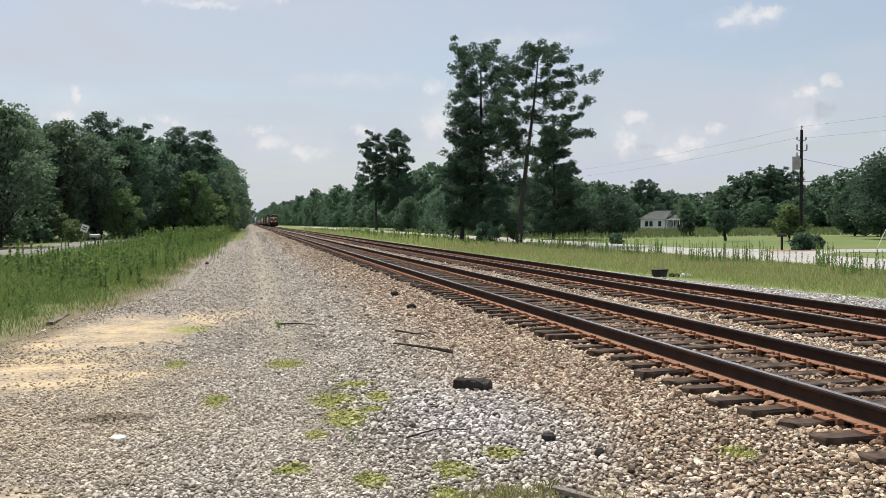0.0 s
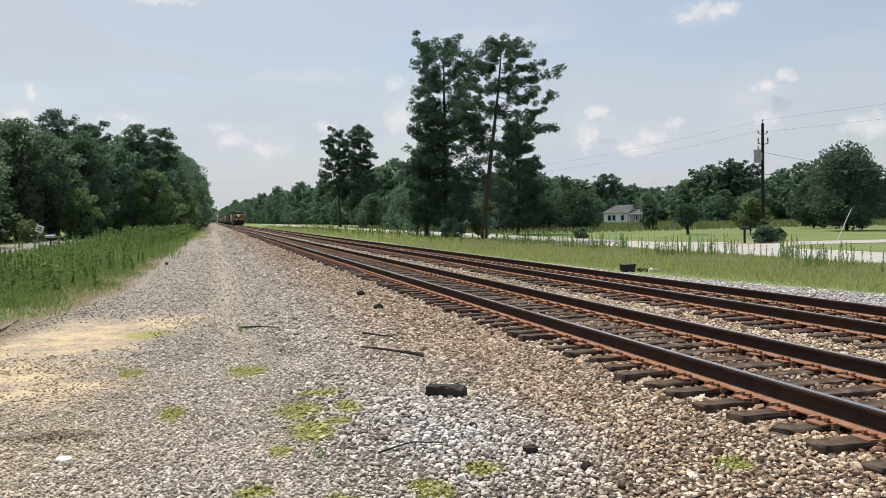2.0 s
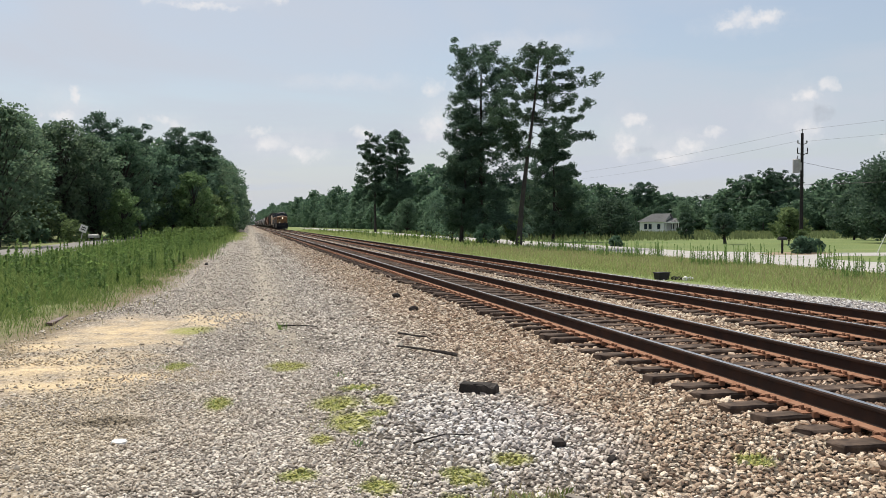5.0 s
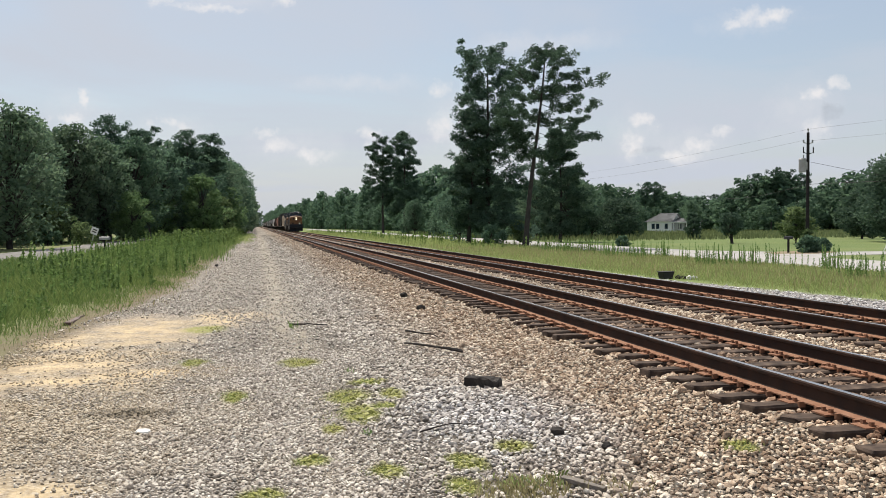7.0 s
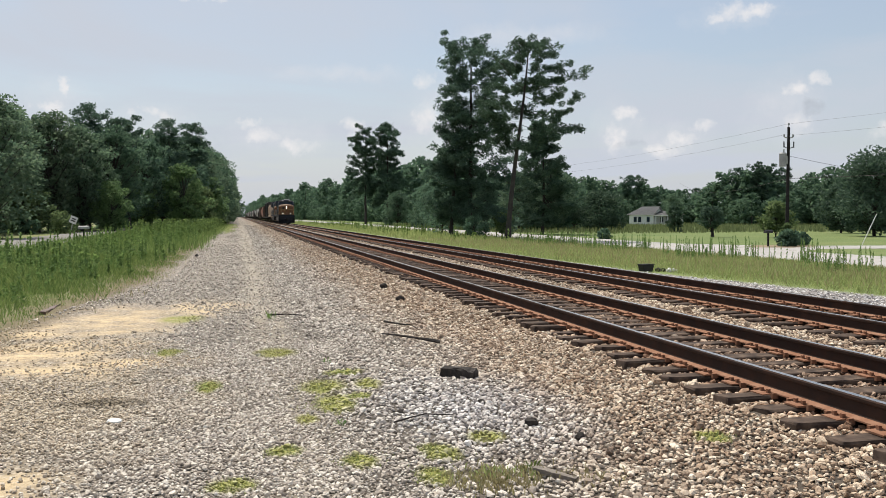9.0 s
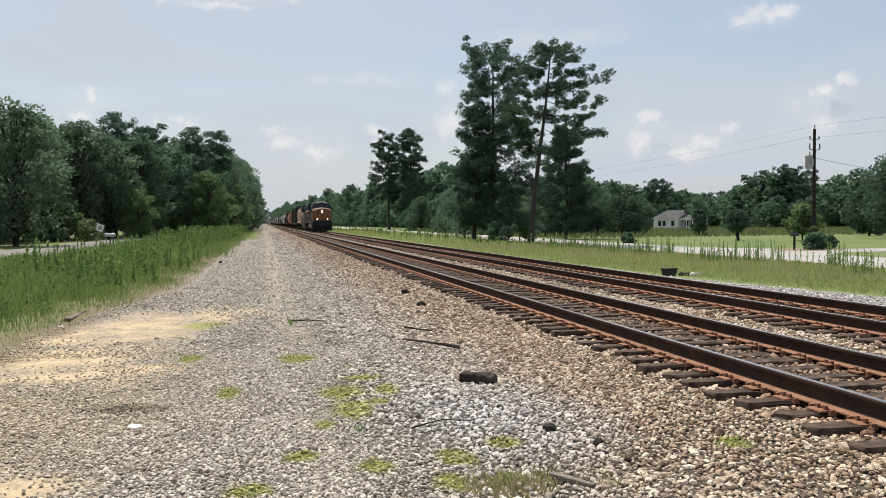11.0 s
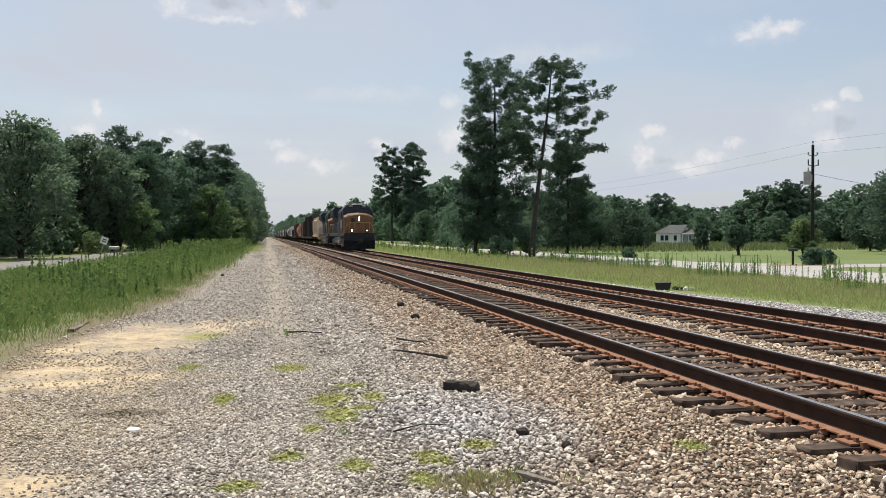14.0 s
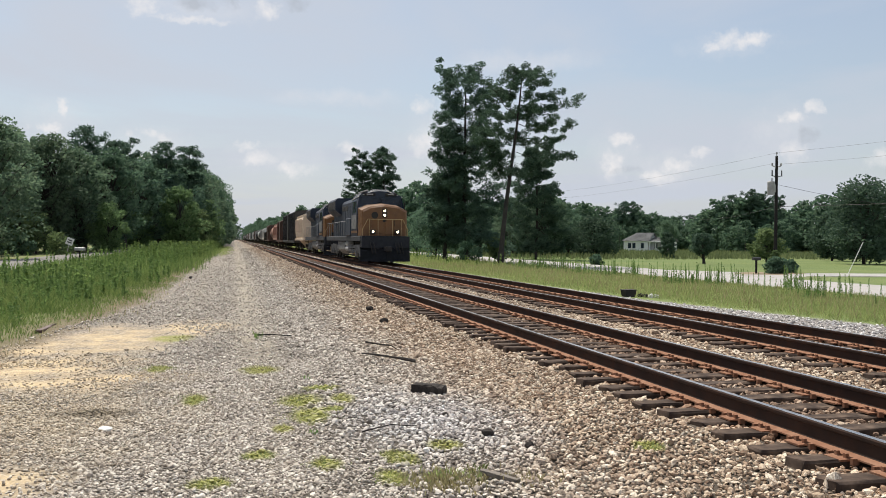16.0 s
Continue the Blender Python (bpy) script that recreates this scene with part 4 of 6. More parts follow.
def box_car(name_words, mat, length=18.5, top=5.0):
    car = thing("box_car", name_words, "freight car", "freight cars of the train")
    bm = bmesh.new()
    extrude_y(bm, [(-1.52, 1.05), (-1.52, top - 0.25), (-1.3, top - 0.12), (0, top), (1.3, top - 0.12), (1.52, top - 0.25), (1.52, 1.05)], 0.3, length - 0.3)
    part("body", bm, mat, car)
    bm = bmesh.new()
    n = int(length / 1.1)
    for k in range(n + 1):
        y = 0.45 + k * (length - 0.9) / n
        for sx in (-1, 1):
            box(bm, sx * 1.54, y, (top + 0.8) / 2, 0.07, 0.12, top - 1.4, 0.01)
    for sx in (-1, 1):
        box(bm, sx * 1.53, length / 2, 1.1, 0.1, length - 0.6, 0.3, 0.02)
    part("side_posts", bm, mat, car)
    for sx in (-1, 1):
        bm = bmesh.new()
        box(bm, sx * 1.59, length / 2, (top + 0.9) / 2, 0.06, 3.0, top - 1.5, 0.02)
        part("sliding_door", bm, mat, car)
        ladder(car, sx * 1.58, 0.75, 1.0, top - 0.4, mat)
    freight_trucks(car, length)
    return car, length + 0.9


def tank_car(name_words, mat, length=16.0):
    car = thing("tank_car", name_words, "freight car", "freight cars of the train")
    bm = bmesh.new()
    rings = []
    for y, r in ((0.9, 0.6), (1.05, 1.1), (1.4, 1.42), (2.0, 1.5), (length - 2, 1.5), (length - 1.4, 1.42), (length - 1.05, 1.1), (length - 0.9, 0.6)):
        rings.append([bm.verts.new((r * math.cos(a), y, 2.75 + r * math.sin(a))) for a in np.linspace(0, 2 * math.pi, 28, endpoint=False)])
    for a, b in zip(rings, rings[1:]):
        for i in range(28):
            bm.faces.new((a[i], a[(i + 1) % 28], b[(i + 1) % 28], b[i]))
    bm.faces.new(rings[0])
    bm.faces.new(rings[-1])
    bmesh.ops.recalc_face_normals(bm, faces=bm.faces)
    part("tank", bm, mat, car, smooth=True)
    bm = bmesh.new()
    rod(bm, (0, length / 2, 4.2), (0, length / 2, 4.55), 0.45, n=16)
    box(bm, 0, length / 2, 4.3, 1.6, 2.6, 0.06, 0.01)
    part("dome", bm, mat, car)
    bm = bmesh.new()
    for sx in (-1, 1):
        rod(bm, (sx * 1.5, 0.8, 2.1), (sx * 1.5, length - 0.8, 2.1), 0.03, n=6)
        box(bm, sx * 1.2, 0.8, 1.25, 0.7, 1.4, 0.2, 0.02)
        box(bm, sx * 1.2, length - 0.8, 1.25, 0.7, 1.4, 0.2, 0.02)
    part("running_rail", bm, M["under"], car)
    for sx in (-1, 1):
        ladder(car, sx * 1.5, length / 2, 1.2, 4.2, M["under"])
    freight_trucks(car, length)
    return car, length + 0.9


def gondola_car(name_words, mat, length=16.5):
    car = thing("gondola_car", name_words, "freight car", "freight cars of the train")
    bm = bmesh.new()
    for sx in (-1, 1):
        box(bm, sx * 1.48, length / 2, 2.1, 0.08, length - 0.6, 2.0, 0.02)
    for y in (0.4, length - 0.4):
        box(bm, 0, y, 2.1, 3.0, 0.08, 2.0, 0.02)
    box(bm, 0, length / 2, 1.2, 2.95, length - 0.8, 0.16, 0.02)
    part("body", bm, mat, car)
    bm = bmesh.new()
    for k in range(15):
        y = 0.8 + k * (length - 1.6) / 14
        for sx in (-1, 1):
            box(bm, sx * 1.55, y, 2.1, 0.1, 0.13, 1.9, 0.02)
    for sx in (-1, 1):
        box(bm, sx * 1.53, length / 2, 3.08, 0.14, length - 0.5, 0.12, 0.02)
    part("side_posts", bm, mat, car)
    freight_trucks(car, length)
    return car, length + 0.9


def build_train():
    """The cars in order from the front, each with its distance behind the leading coupler."""
    consist = []
    lead = locomotive()
    consist.append((lead, 0.0))
    second = copy_thing(lead, pose(0, 0, 0))
    second["label"] = "second dark blue diesel locomotive, headlights unlit, coupled behind"
    for ob in second.children:
        if ob.name.startswith(("headlight", "ditch_light")) and ob.data.materials[0] == M["lamp"]:
            ob.data = ob.data.copy()
            ob.data.materials[0] = M["glass"]
            ob["label"] = "unlit round lamp"
    consist.append((second, 22.6))
    lead["label"] = "leading dark blue diesel locomotive, yellow nose, lit headlights"
    at = 46.2
    made = {}
    kinds = {"bh": (hopper_car, "beige covered hopper car on the far track", M["beige"], 14.6), "kb": (box_car, "tall black high-cube box car on the far track", M["black"], 27.0), "bb": (box_car, "brown box car on the far track", M["brown"], 18.5),
             "ot": (tank_car, "faded red tank car on the far track", M["orange"], 16.0), "oh": (hopper_car, "faded red covered hopper car on the far track", M["orange"], 17.0), "kt": (tank_car, "black tank car on the far track", M["black"], 15.5),
             "wh": (hopper_car, "dull white covered hopper car on the far track", M["white"], 17.5), "gg": (gondola_car, "black gondola car on the far track", M["black"], 16.5), "wt": (tank_car, "dull white tank car on the far track", M["white"], 16.0),
             "gb": (box_car, "green box car on the far track", M["green_car"], 16.0), "gh": (hopper_car, "grey covered hopper car on the far track", M["grey"], 17.5)}
    order = "bh kb bb oh ot bb gg wh gh kt wt gg gh bb kt wh gb kt kt gh wh bb ot gg gh wh kt bb gh kt wt gb gh bb kt gg wh gh bb kt".split()
    for key in order:
        if key in made:
            car = copy_thing(made[key][0], pose(0, 0, 0))
        else:
            fn, words, mat, ln = kinds[key]
            if fn is box_car and key == "kb":
                made[key] = fn(words, mat, ln, 5.25)
            elif fn is box_car:
                made[key] = fn(words, mat, ln, 4.7)
            else:
                made[key] = fn(words, mat, ln)
            car = made[key][0]
        consist.append((car, at))
        at += made[key][1]
    return consist


# the front coupler's place along the track, second by second
FRONT = [(0, 336.5), (2, 298.5), (4, 260.5), (6, 224.0), (9, 170.2), (12.5, 109.8), (14.5, 76.2), (16, 51.3)]


def motions():
    train = CONSIST
    for car, back in train:
        walk(car, [(t, pose(TRACKS[1], y + back, RAIL_TOP)) for t, y in FRONT])
    ts, ys = [t for t, _ in FRONT], [y for _, y in FRONT]
    for car, _ in train[:2]:
        for ob in car.children:
            if ob.name.startswith("wheelset"):
                x, y, z = ob.location
                rows = []
                for k in range(0, 16 * FPS + 1):
                    t = k / FPS
                    rows.append((t, pose(x, y, z) @ Matrix.Rotation((FRONT[0][1] - float(np.interp(t, ts, ys))) / 0.533, 4, "X")))
                walk(ob, rows)


# ---- trees ----
def cards(centres, size, rng, up=0.4, long=1.6, wide=1.0):
    """Leaf sprays: small four-cornered blades at the given centres, turned at random."""
    n = len(centres)
    a = rng.normal(0, 1, (n, 3))
    a[:, 2] *= 0.7
    a /= np.linalg.norm(a, axis=1)[:, None]
    b = rng.normal(0, 1, (n, 3))
    b[:, 2] += up
    b -= (b * a).sum(1)[:, None] * a
    b /= np.linalg.norm(b, axis=1)[:, None]
    s = size * rng.uniform(0.6, 1.4, n)[:, None]
    a, b = a * s * long * 0.5, b * s * 0.5 * wide
    bend = np.cross(a, b)
    bend /= np.linalg.norm(bend, axis=1)[:, None] + 1e-9
    v = np.stack([centres - a, centres - b * 0.8 + bend * s * 0.12, centres + a, centres + b * 0.8 + bend * s * 0.12], 1)
    f = np.arange(n * 4).reshape(n, 4)
    return v.reshape(-1, 3), f


def limbs_mesh(name, segs, parent):
    """Trunk or limbs: tapered, bent tubes; each a list of (point, radius)."""
    vs, fs, base = [], [], 0
    n = 7
    for line in segs:
        for p, r in line:
            for k in range(n):
                q = 2 * math.pi * k / n
                vs.append((p[0] + r * math.cos(q), p[1] + r * math.sin(q), p[2]))
        for i in range(len(line) - 1):
            for k in range(n):
                fs.append((base + i * n + k, base + i * n + (k + 1) % n, base + (i + 1) * n + (k + 1) % n, base + (i + 1) * n + k))
        base += n * len(line)
    ob = from_arrays(name, vs, fs, M["bark"], True)
    ob.parent = parent
    return ob


def pine_tree(seed, h, bare, profile, n_limb, label, lean=0.0, per=55, size=0.24, push=(0, 0), tuft=0.5, tier=0.2):
    """A pine: bent trunk, crooked limbs that fork towards their ends, round tufts of needles at every twig. profile: reach by share of the height."""
    rng = np.random.default_rng(seed)
    tree = thing("pine_tree", label, "tree", "tall pines")
    ph = rng.uniform(0, 6)
    trunk = [((lean * s * h + 0.2 * math.sin(ph + 4 * s), 0.2 * math.sin(ph * 2 + 3 * s), s * h * 0.97), 0.0125 * h * (1 - s) ** 0.8 * (1.3 if s == 0 else 1) + 0.03) for s in np.linspace(0, 1, 13)]
    tp = np.array([p for p, _ in trunk])
    segs, cents = [trunk], []
    us, rs = [u for u, _ in profile], [r for _, r in profile]

    def needles(g, scale=1.0):
        m = int(per * rng.uniform(0.6, 1.2))
        d = rng.normal(0, 1, (m, 3))
        d *= (rng.uniform(0, 1, m) ** 0.4 / np.linalg.norm(d, axis=1))[:, None]
        cents.append(g + d * np.array([1, 1, 0.75]) * tuft * scale * rng.uniform(0.85, 1.4) + (0, 0, 0.3 * tuft))

    for k in range(n_limb):
        s = bare + (1 - bare) * (k + rng.uniform(0, 0.9)) / n_limb
        s = min(0.985, s + tier * (round(s * h / 1.7) * 1.7 / h - s))
        root = np.array([np.interp(s * 12, range(13), tp[:, i]) for i in range(3)])
        q = k * 2.39996 + rng.normal(0, 0.5)
        way = np.array([math.cos(q), math.sin(q)])
        ln = np.interp(s, us, rs) * rng.uniform(0.45, 1.12) * max(0.5, 1 + way @ np.array(push))
        rise = np.interp(s, [bare, 0.7, 0.9, 1], [-0.16, 0.04, 0.2, 0.55]) + rng.normal(0, 0.13)
        crook = rng.normal(0, 0.2, 2)
        line = []
        for w in np.linspace(0, 1, 7):
            sway = crook[0] * math.sin(3.2 * w) + crook[1] * math.sin(6.0 * w) * 0.6
            p = root + ln * np.array([way[0] * w - way[1] * sway * w, way[1] * w + way[0] * sway * w, rise * w - 0.22 * w * (1 - w) + 0.1 * w ** 3])
            line.append((p, 0.012 * ln * (1 - 0.85 * w) + 0.012))
        segs.append(line)
        tip = np.array([p for p, _ in line])
        side = np.array([-way[1], way[0], 0.0])
        for w in np.arange(0.42 if ln > 2 else 0.3, 1.02, 1.75 * tuft / max(ln, 1.3)):
            c = np.array([np.interp(w * 6, range(7), tip[:, i]) for i in range(3)])
            if rng.random() < 0.75:
                needles(c + rng.normal(0, 0.25, 3) * tuft)
            for off in (-1, 1):
                if rng.random() < 0.8:
                    reach = rng.uniform(0.4, 1.0) * (1.1 * tuft + 0.2 * ln * (1.15 - w))
                    g = c + side * off * reach + np.array([way[0], way[1], 0]) * reach * 0.5 + (0, 0, rng.normal(0.3, 0.65) * tuft)
                    segs.append([(c, 0.02), ((c + g) / 2 + (0, 0, -0.04), 0.014), (g, 0.008)])
                    needles(g, 0.95)
    for q in range(3):
        needles(tp[-1] + rng.normal(0, 0.3, 3) + (0, 0, -0.3 * q), 0.9)
    limbs_mesh("trunk", segs, tree)
    v, f = cards(np.concatenate(cents), size, rng, long=1.8, wide=0.62)
    crown = from_arrays("crown", v, f, M["pine"])
    crown.parent = tree
    return tree


def broad_tree(seed, h, width, mat, label, name="broadleaf_tree", low=0.18, blobs=34, per=120, size=0.36, trunk_r=0.02, group="woodland trees", limbs=True):
    rng = np.random.default_rng(seed)
    tree = thing(name, label, "tree" if h > 2.5 else "shrub", group)
    segs, cents = [], []
    trunk = [((0.15 * math.sin(3 * s + seed), 0.12 * math.sin(4 * s), s * h * 0.8), trunk_r * h * (1 - s) ** 0.7 + 0.02) for s in np.linspace(0, 1, 9)]
    segs.append(trunk)
    for k in range(blobs):
        u = (k + 0.5) / blobs
        z = low + (1 - low) * u
        prof = math.sin(math.pi * min(1, max(0.0, 0.12 + 0.86 * u))) ** 0.6
        q = k * 2.39996 + rng.normal(0, 0.4)
        r = 0.5 * width * prof * rng.uniform(0.35, 1.05)
        c = np.array([r * math.cos(q), r * math.sin(q), z * h * rng.uniform(0.94, 1.03)])
        start = np.array([0, 0, max(0.1, z - 0.22) * h * 0.8])
        if limbs:
            segs.append([(start + (c - start) * w, 0.006 * h * (1 - 0.8 * w) + 0.01) for w in np.linspace(0, 1, 4)])
        b = width * (rng.uniform(0.07, 0.17) if blobs > 90 else rng.uniform(0.1, 0.19))
        d = rng.normal(0, 1, (per, 3))
        d /= np.linalg.norm(d, axis=1)[:, None]
        cents.append(c + d * (rng.uniform(0.25, 1.0, (per, 1)) ** 0.5) * b * np.array([1.15, 1.15, 0.8]))
    limbs_mesh("trunk", segs, tree)
    v, f = cards(np.concatenate(cents), size, rng)
    crown = from_arrays("crown", v, f, mat)
    crown.parent = tree
    return tree


def build_trees():
    rng = random.Random(7)
    # the tall pines by the road
    a = pine_tree(11, 19.3, 0.09, [(0.06, 3.4), (0.14, 4.6), (0.27, 5.4), (0.45, 4.7), (0.57, 3.3), (0.66, 3.4), (0.76, 4.0), (0.9, 3.7), (0.96, 3.0), (1, 1.8)], 92, "tall dense pine beside the road", 0.0, 84, 0.18, tuft=0.48, tier=0.35)
    a.matrix_basis = pose(22.6, 85, -0.1, 0, 0, 40)
    b = pine_tree(23, 17.9, 0.46, [(0.42, 2.6), (0.5, 3.6), (0.6, 4.3), (0.75, 5.0), (0.88, 3.9), (0.95, 2.6), (1, 1.2)], 44, "tall leaning pine with an open crown and bare lower trunk", 0.078, 84, 0.17, push=(0.22, 0), tuft=0.42)
    b.matrix_basis = pose(23.6, 74.8, -0.12)
    a2 = pine_tree(12, 13.2, 0.1, [(0.1, 2.4), (0.35, 3.4), (0.7, 2.8), (1, 0.8)], 46, "dense pine close beside a taller one", -0.01, 84, 0.18, tuft=0.48)
    a2.matrix_basis = pose(20.9, 85.6, -0.1, 0, 0, 120)
    a3 = pine_tree(29, 13.2, 0.1, [(0.1, 2.4), (0.3, 4.0), (0.6, 3.8), (0.85, 2.6), (1, 1.0)], 62, "dark pine beyond the road behind the leaning one", 0.01, 84, 0.21, tuft=0.5)
    a3.matrix_basis = pose(35.7, 100, -0.35)
    c = pine_tree(31, 27.6, 0.2, [(0.2, 3.8), (0.42, 5.6), (0.6, 5.6), (0.75, 5.2), (0.88, 4.2), (0.96, 2.6), (1, 1.2)], 76, "full pine standing beyond the road", 0.0, 72, 0.34, tuft=0.76)
    c.matrix_basis = pose(39.4, 235, -0.35)
    d = pine_tree(37, 26.6, 0.28, [(0.25, 3.6), (0.5, 4.4), (0.75, 4.0), (0.9, 3.2), (1, 1.4)], 48, "thin pine standing beyond the road", -0.02, 70, 0.34, push=(-0.3, 0), tuft=0.7)
    d.matrix_basis = pose(34.2, 238, -0.35)
    top = [(0.5, 0.9), (0.68, 2.3), (0.86, 2.8), (0.95, 2.2), (1, 1.2)]
    pines = [pine_tree(41 + k, 17, 0.58, top, 20, "pine rising over the wood", 0, 62, 0.28, tuft=0.62) for k in range(2)]
    mats = (M["leaf"], M["leaf_dark"], M["leaf"], M["leaf_dark"])
    woods = [broad_tree(51 + k, 13, 8.8, mats[k], "dense green woodland tree", low=(0.06, 0.2, 0.1, 0.16)[k], blobs=92, per=100, size=0.25) for k in range(4)]
    fars = []
    for k in range(4):
        ob = broad_tree(71 + k, 13, 9.5, mats[k], "distant dark green woodland tree", low=0.03, blobs=36, per=30, size=0.74, limbs=False)
        kids = {o.name.split(".")[0]: o.data for o in ob.children}
        got = []
        for key in ("crown", "trunk"):
            v = np.empty(len(kids[key].vertices) * 3, np.float32)
            kids[key].vertices.foreach_get("co", v)
            got.append(v.reshape(-1, 3))
        wf = np.empty(len(kids["trunk"].loops), np.int32)
        kids["trunk"].loops.foreach_get("vertex_index", wf)
        fars.append((got[0], got[1], wf.reshape(-1, 4)))
        for o in (*ob.children, ob):
            bpy.data.objects.remove(o)
    brights = [broad_tree(61 + k, 8, 6, M["leaf_light"], "leafy green tree at the wood's edge", low=0.05, blobs=44, per=130, size=0.24) for k in range(2)]
    stock = {"p": (pines, 17), "w": (woods, 13.3), "b": (brights, 8.2), "f": (fars, 13.3)}
    used = set()
    joined = {}

    def plant(kind, x, y, h, z=0.0):
        obs, full = stock[kind]
        if kind == "f":
            # the distant woods are joined, wood by wood
            leaf_v, wood_v, wood_f = obs[rng.randrange(len(obs))]
            s, q = h / full, rng.uniform(0, 6.283)
            rot = np.array([[math.cos(q), math.sin(q), 0], [-math.sin(q), math.cos(q), 0], [0, 0, 1]])
            bag = joined.setdefault("near_side" if x < 0 else "far_side" if y > 255 and x < 70 else "field", [])
            grow = lambda v: (v * (s ** 0.8, s ** 0.8, s)) @ rot + (x, y, z)
            bag.append((grow(leaf_v), grow(wood_v), wood_f))
            return None
        ob = obs[rng.randrange(len(obs))]
        m = pose(x, y, z, 0, 0, rng.uniform(0, 360))
        if ob.name not in used:
            used.add(ob.name)
        else:
            ob = copy_thing(ob, m)
        s = h / full
        ob.matrix_basis = m @ Matrix.Diagonal((s ** 0.8, s ** 0.8, s, 1))
        return ob

    # the wood along the near side, from the side road to where it closes on the track
    edge = [(-31, 72, 11.0), (-25.4, 74, 11.4), (-19.9, 76, 11.6), (-24.4, 89, 12.0), (-24.6, 99, 13.6), (-21.0, 106, 13.2), (-18.2, 110, 12.4), (-15.6, 118, 13.2),
            (-13.4, 132, 13.4), (-11.8, 142, 14.2), (-10.0, 152, 14.8), (-8.8, 161, 15.4), (-7.4, 171, 16.0), (-6.8, 184, 16.2), (-6.2, 198, 16.2), (-6.0, 214, 16.0)]
    for x, y, h in edge:
        plant("w", x + rng.uniform(-0.4, 0.4), y, h * rng.uniform(0.97, 1.03))
        plant("f", x - 6 + rng.uniform(-1, 1), y + 2, h * rng.uniform(0.95, 1.08))
    for x, y, h in ((-18.8, 119, 15.6), (-16.4, 124, 14.8), (-15.0, 126, 14.9), (-10.6, 139, 16.0), (-7.5, 147, 16.4)):
        plant("p", x, y, h)
    for x, y, h in ((-13.8, 131, 6.5), (-8.0, 132, 9.0), (-7.0, 147, 7.5), (-5.4, 162, 8.5), (-14.6, 108, 5.6), (-22.0, 98, 4.6), (-5.6, 177, 8.0)):
        plant("b", x, y, h)
    y = 226
    while y < 1000:
        plant("f", -5.8 + rng.uniform(-0.6, 0.4), y, rng.uniform(13.5, 16))
        plant("f", -12 + rng.uniform(-2, 2), y + 4, rng.uniform(14.5, 17))
        y += 8 + y * 0.025
    # beyond the road, along the far side
    for px, py, ph in ((50, 395, 21), (45.5, 455, 22), (40, 540, 22.5), (36, 650, 22), (31, 780, 21), (24.7, 910, 23), (16, 1080, 14.5), (56, 275, 14)):
        plant("f", px, py, ph, -0.35)
    y = 262
    while y < 1100:
        plant("f", max(16, 58 - (y - 262) * 0.052) + rng.uniform(-3, 3), y, rng.uniform(16.5, 20), -0.35)
        plant("f", max(20, 64 - (y - 262) * 0.052) + rng.uniform(-3, 5), y + 5, rng.uniform(19, 23), -0.35)
        plant("f", max(15, 53 - (y - 262) * 0.052) + rng.uniform(-2, 2), y + 3, rng.uniform(6, 10), -0.35)
        y += 7 + y * 0.02
    for k in range(14):
        plant("f", -40 + 7 * k, 1180 + 20 * rng.random(), rng.uniform(14, 19))
    # behind the lawn, the field and the house: height by bearing
    rim = [(56, 274, 12.5), (62, 250, 12), (68, 235, 12), (75, 220, 11.5), (82, 212, 12), (92, 209, 14), (106, 227, 11.5), (115, 233, 12.5), (125, 239, 11), (133, 245, 11), (140, 245, 10.5),
           (120, 199, 10.2), (122, 191, 14.0), (126, 188, 14.2), (136, 197, 12.8), (151, 209, 12), (154, 203, 12.6), (142, 179, 15.5), (150, 179, 11.5), (160, 176, 13), (172, 175, 14), (186, 172, 14)]
    for (x0, y0, h0), (x1, y1, h1) in zip(rim, rim[1:]):
        for u in (0.0, 0.5):
            x, y, h = x0 + (x1 - x0) * u, y0 + (y1 - y0) * u, h0 + (h1 - h0) * u
            plant("f", x + rng.uniform(-1.5, 1.5), y + rng.uniform(-2, 2), h * rng.uniform(0.8, 0.98), -0.35)
            plant("f", x + rng.uniform(-2, 2), y + 9, h * rng.uniform(0.85, 1.0), -0.35)
            plant("f", x * 0.97 + rng.uniform(-2, 2), y * 0.97 - 4, h * rng.uniform(0.45, 0.62), -0.35)
        if rng.random() < 0.7:
            plant("p", x0 + rng.uniform(-2, 2), y0 + 4, h0 * rng.uniform(1.0, 1.1), -0.35)
    for x, y, h in ((123, 189, 15), (127, 190, 14.6), (133, 193, 14.2), (101, 214, 12.8), (109, 226, 13.5)):
        plant("p", x, y, h, -0.35)
    # nearer trees: by the pines, before the house, on the lawn
    for x, y, h in ((47.5, 130, 10.4), (45.5, 124, 10.2), (39, 119, 8.5), (36.5, 128, 9.0), (34.5, 140, 8.0), (33.8, 152, 7.0), (36, 166, 8.5), (40, 180, 9.5), (47, 150, 9), (54, 135, 7.5), (36, 200, 8), (57, 165, 10)):
        plant("w", x, y, h, -0.35)
        plant("f", x + 3.5, y + 6, h * 0.9, -0.35)
        plant("f", x - 1.5, y + 3, h * 0.5, -0.35)
    one = broad_tree(81, 5.6, 7.6, M["leaf_deep"], "broad dark shrubby tree by the lawn", low=0.04, blobs=60, per=120, size=0.24, group="lawn trees")
    one.matrix_basis = pose(52.4, 121, -0.35)
    one = broad_tree(83, 3.2, 2.6, M["leaf_deep"], "small round-headed tree on the lawn", low=0.34, blobs=36, per=110, size=0.13, trunk_r=0.05, group="lawn trees")
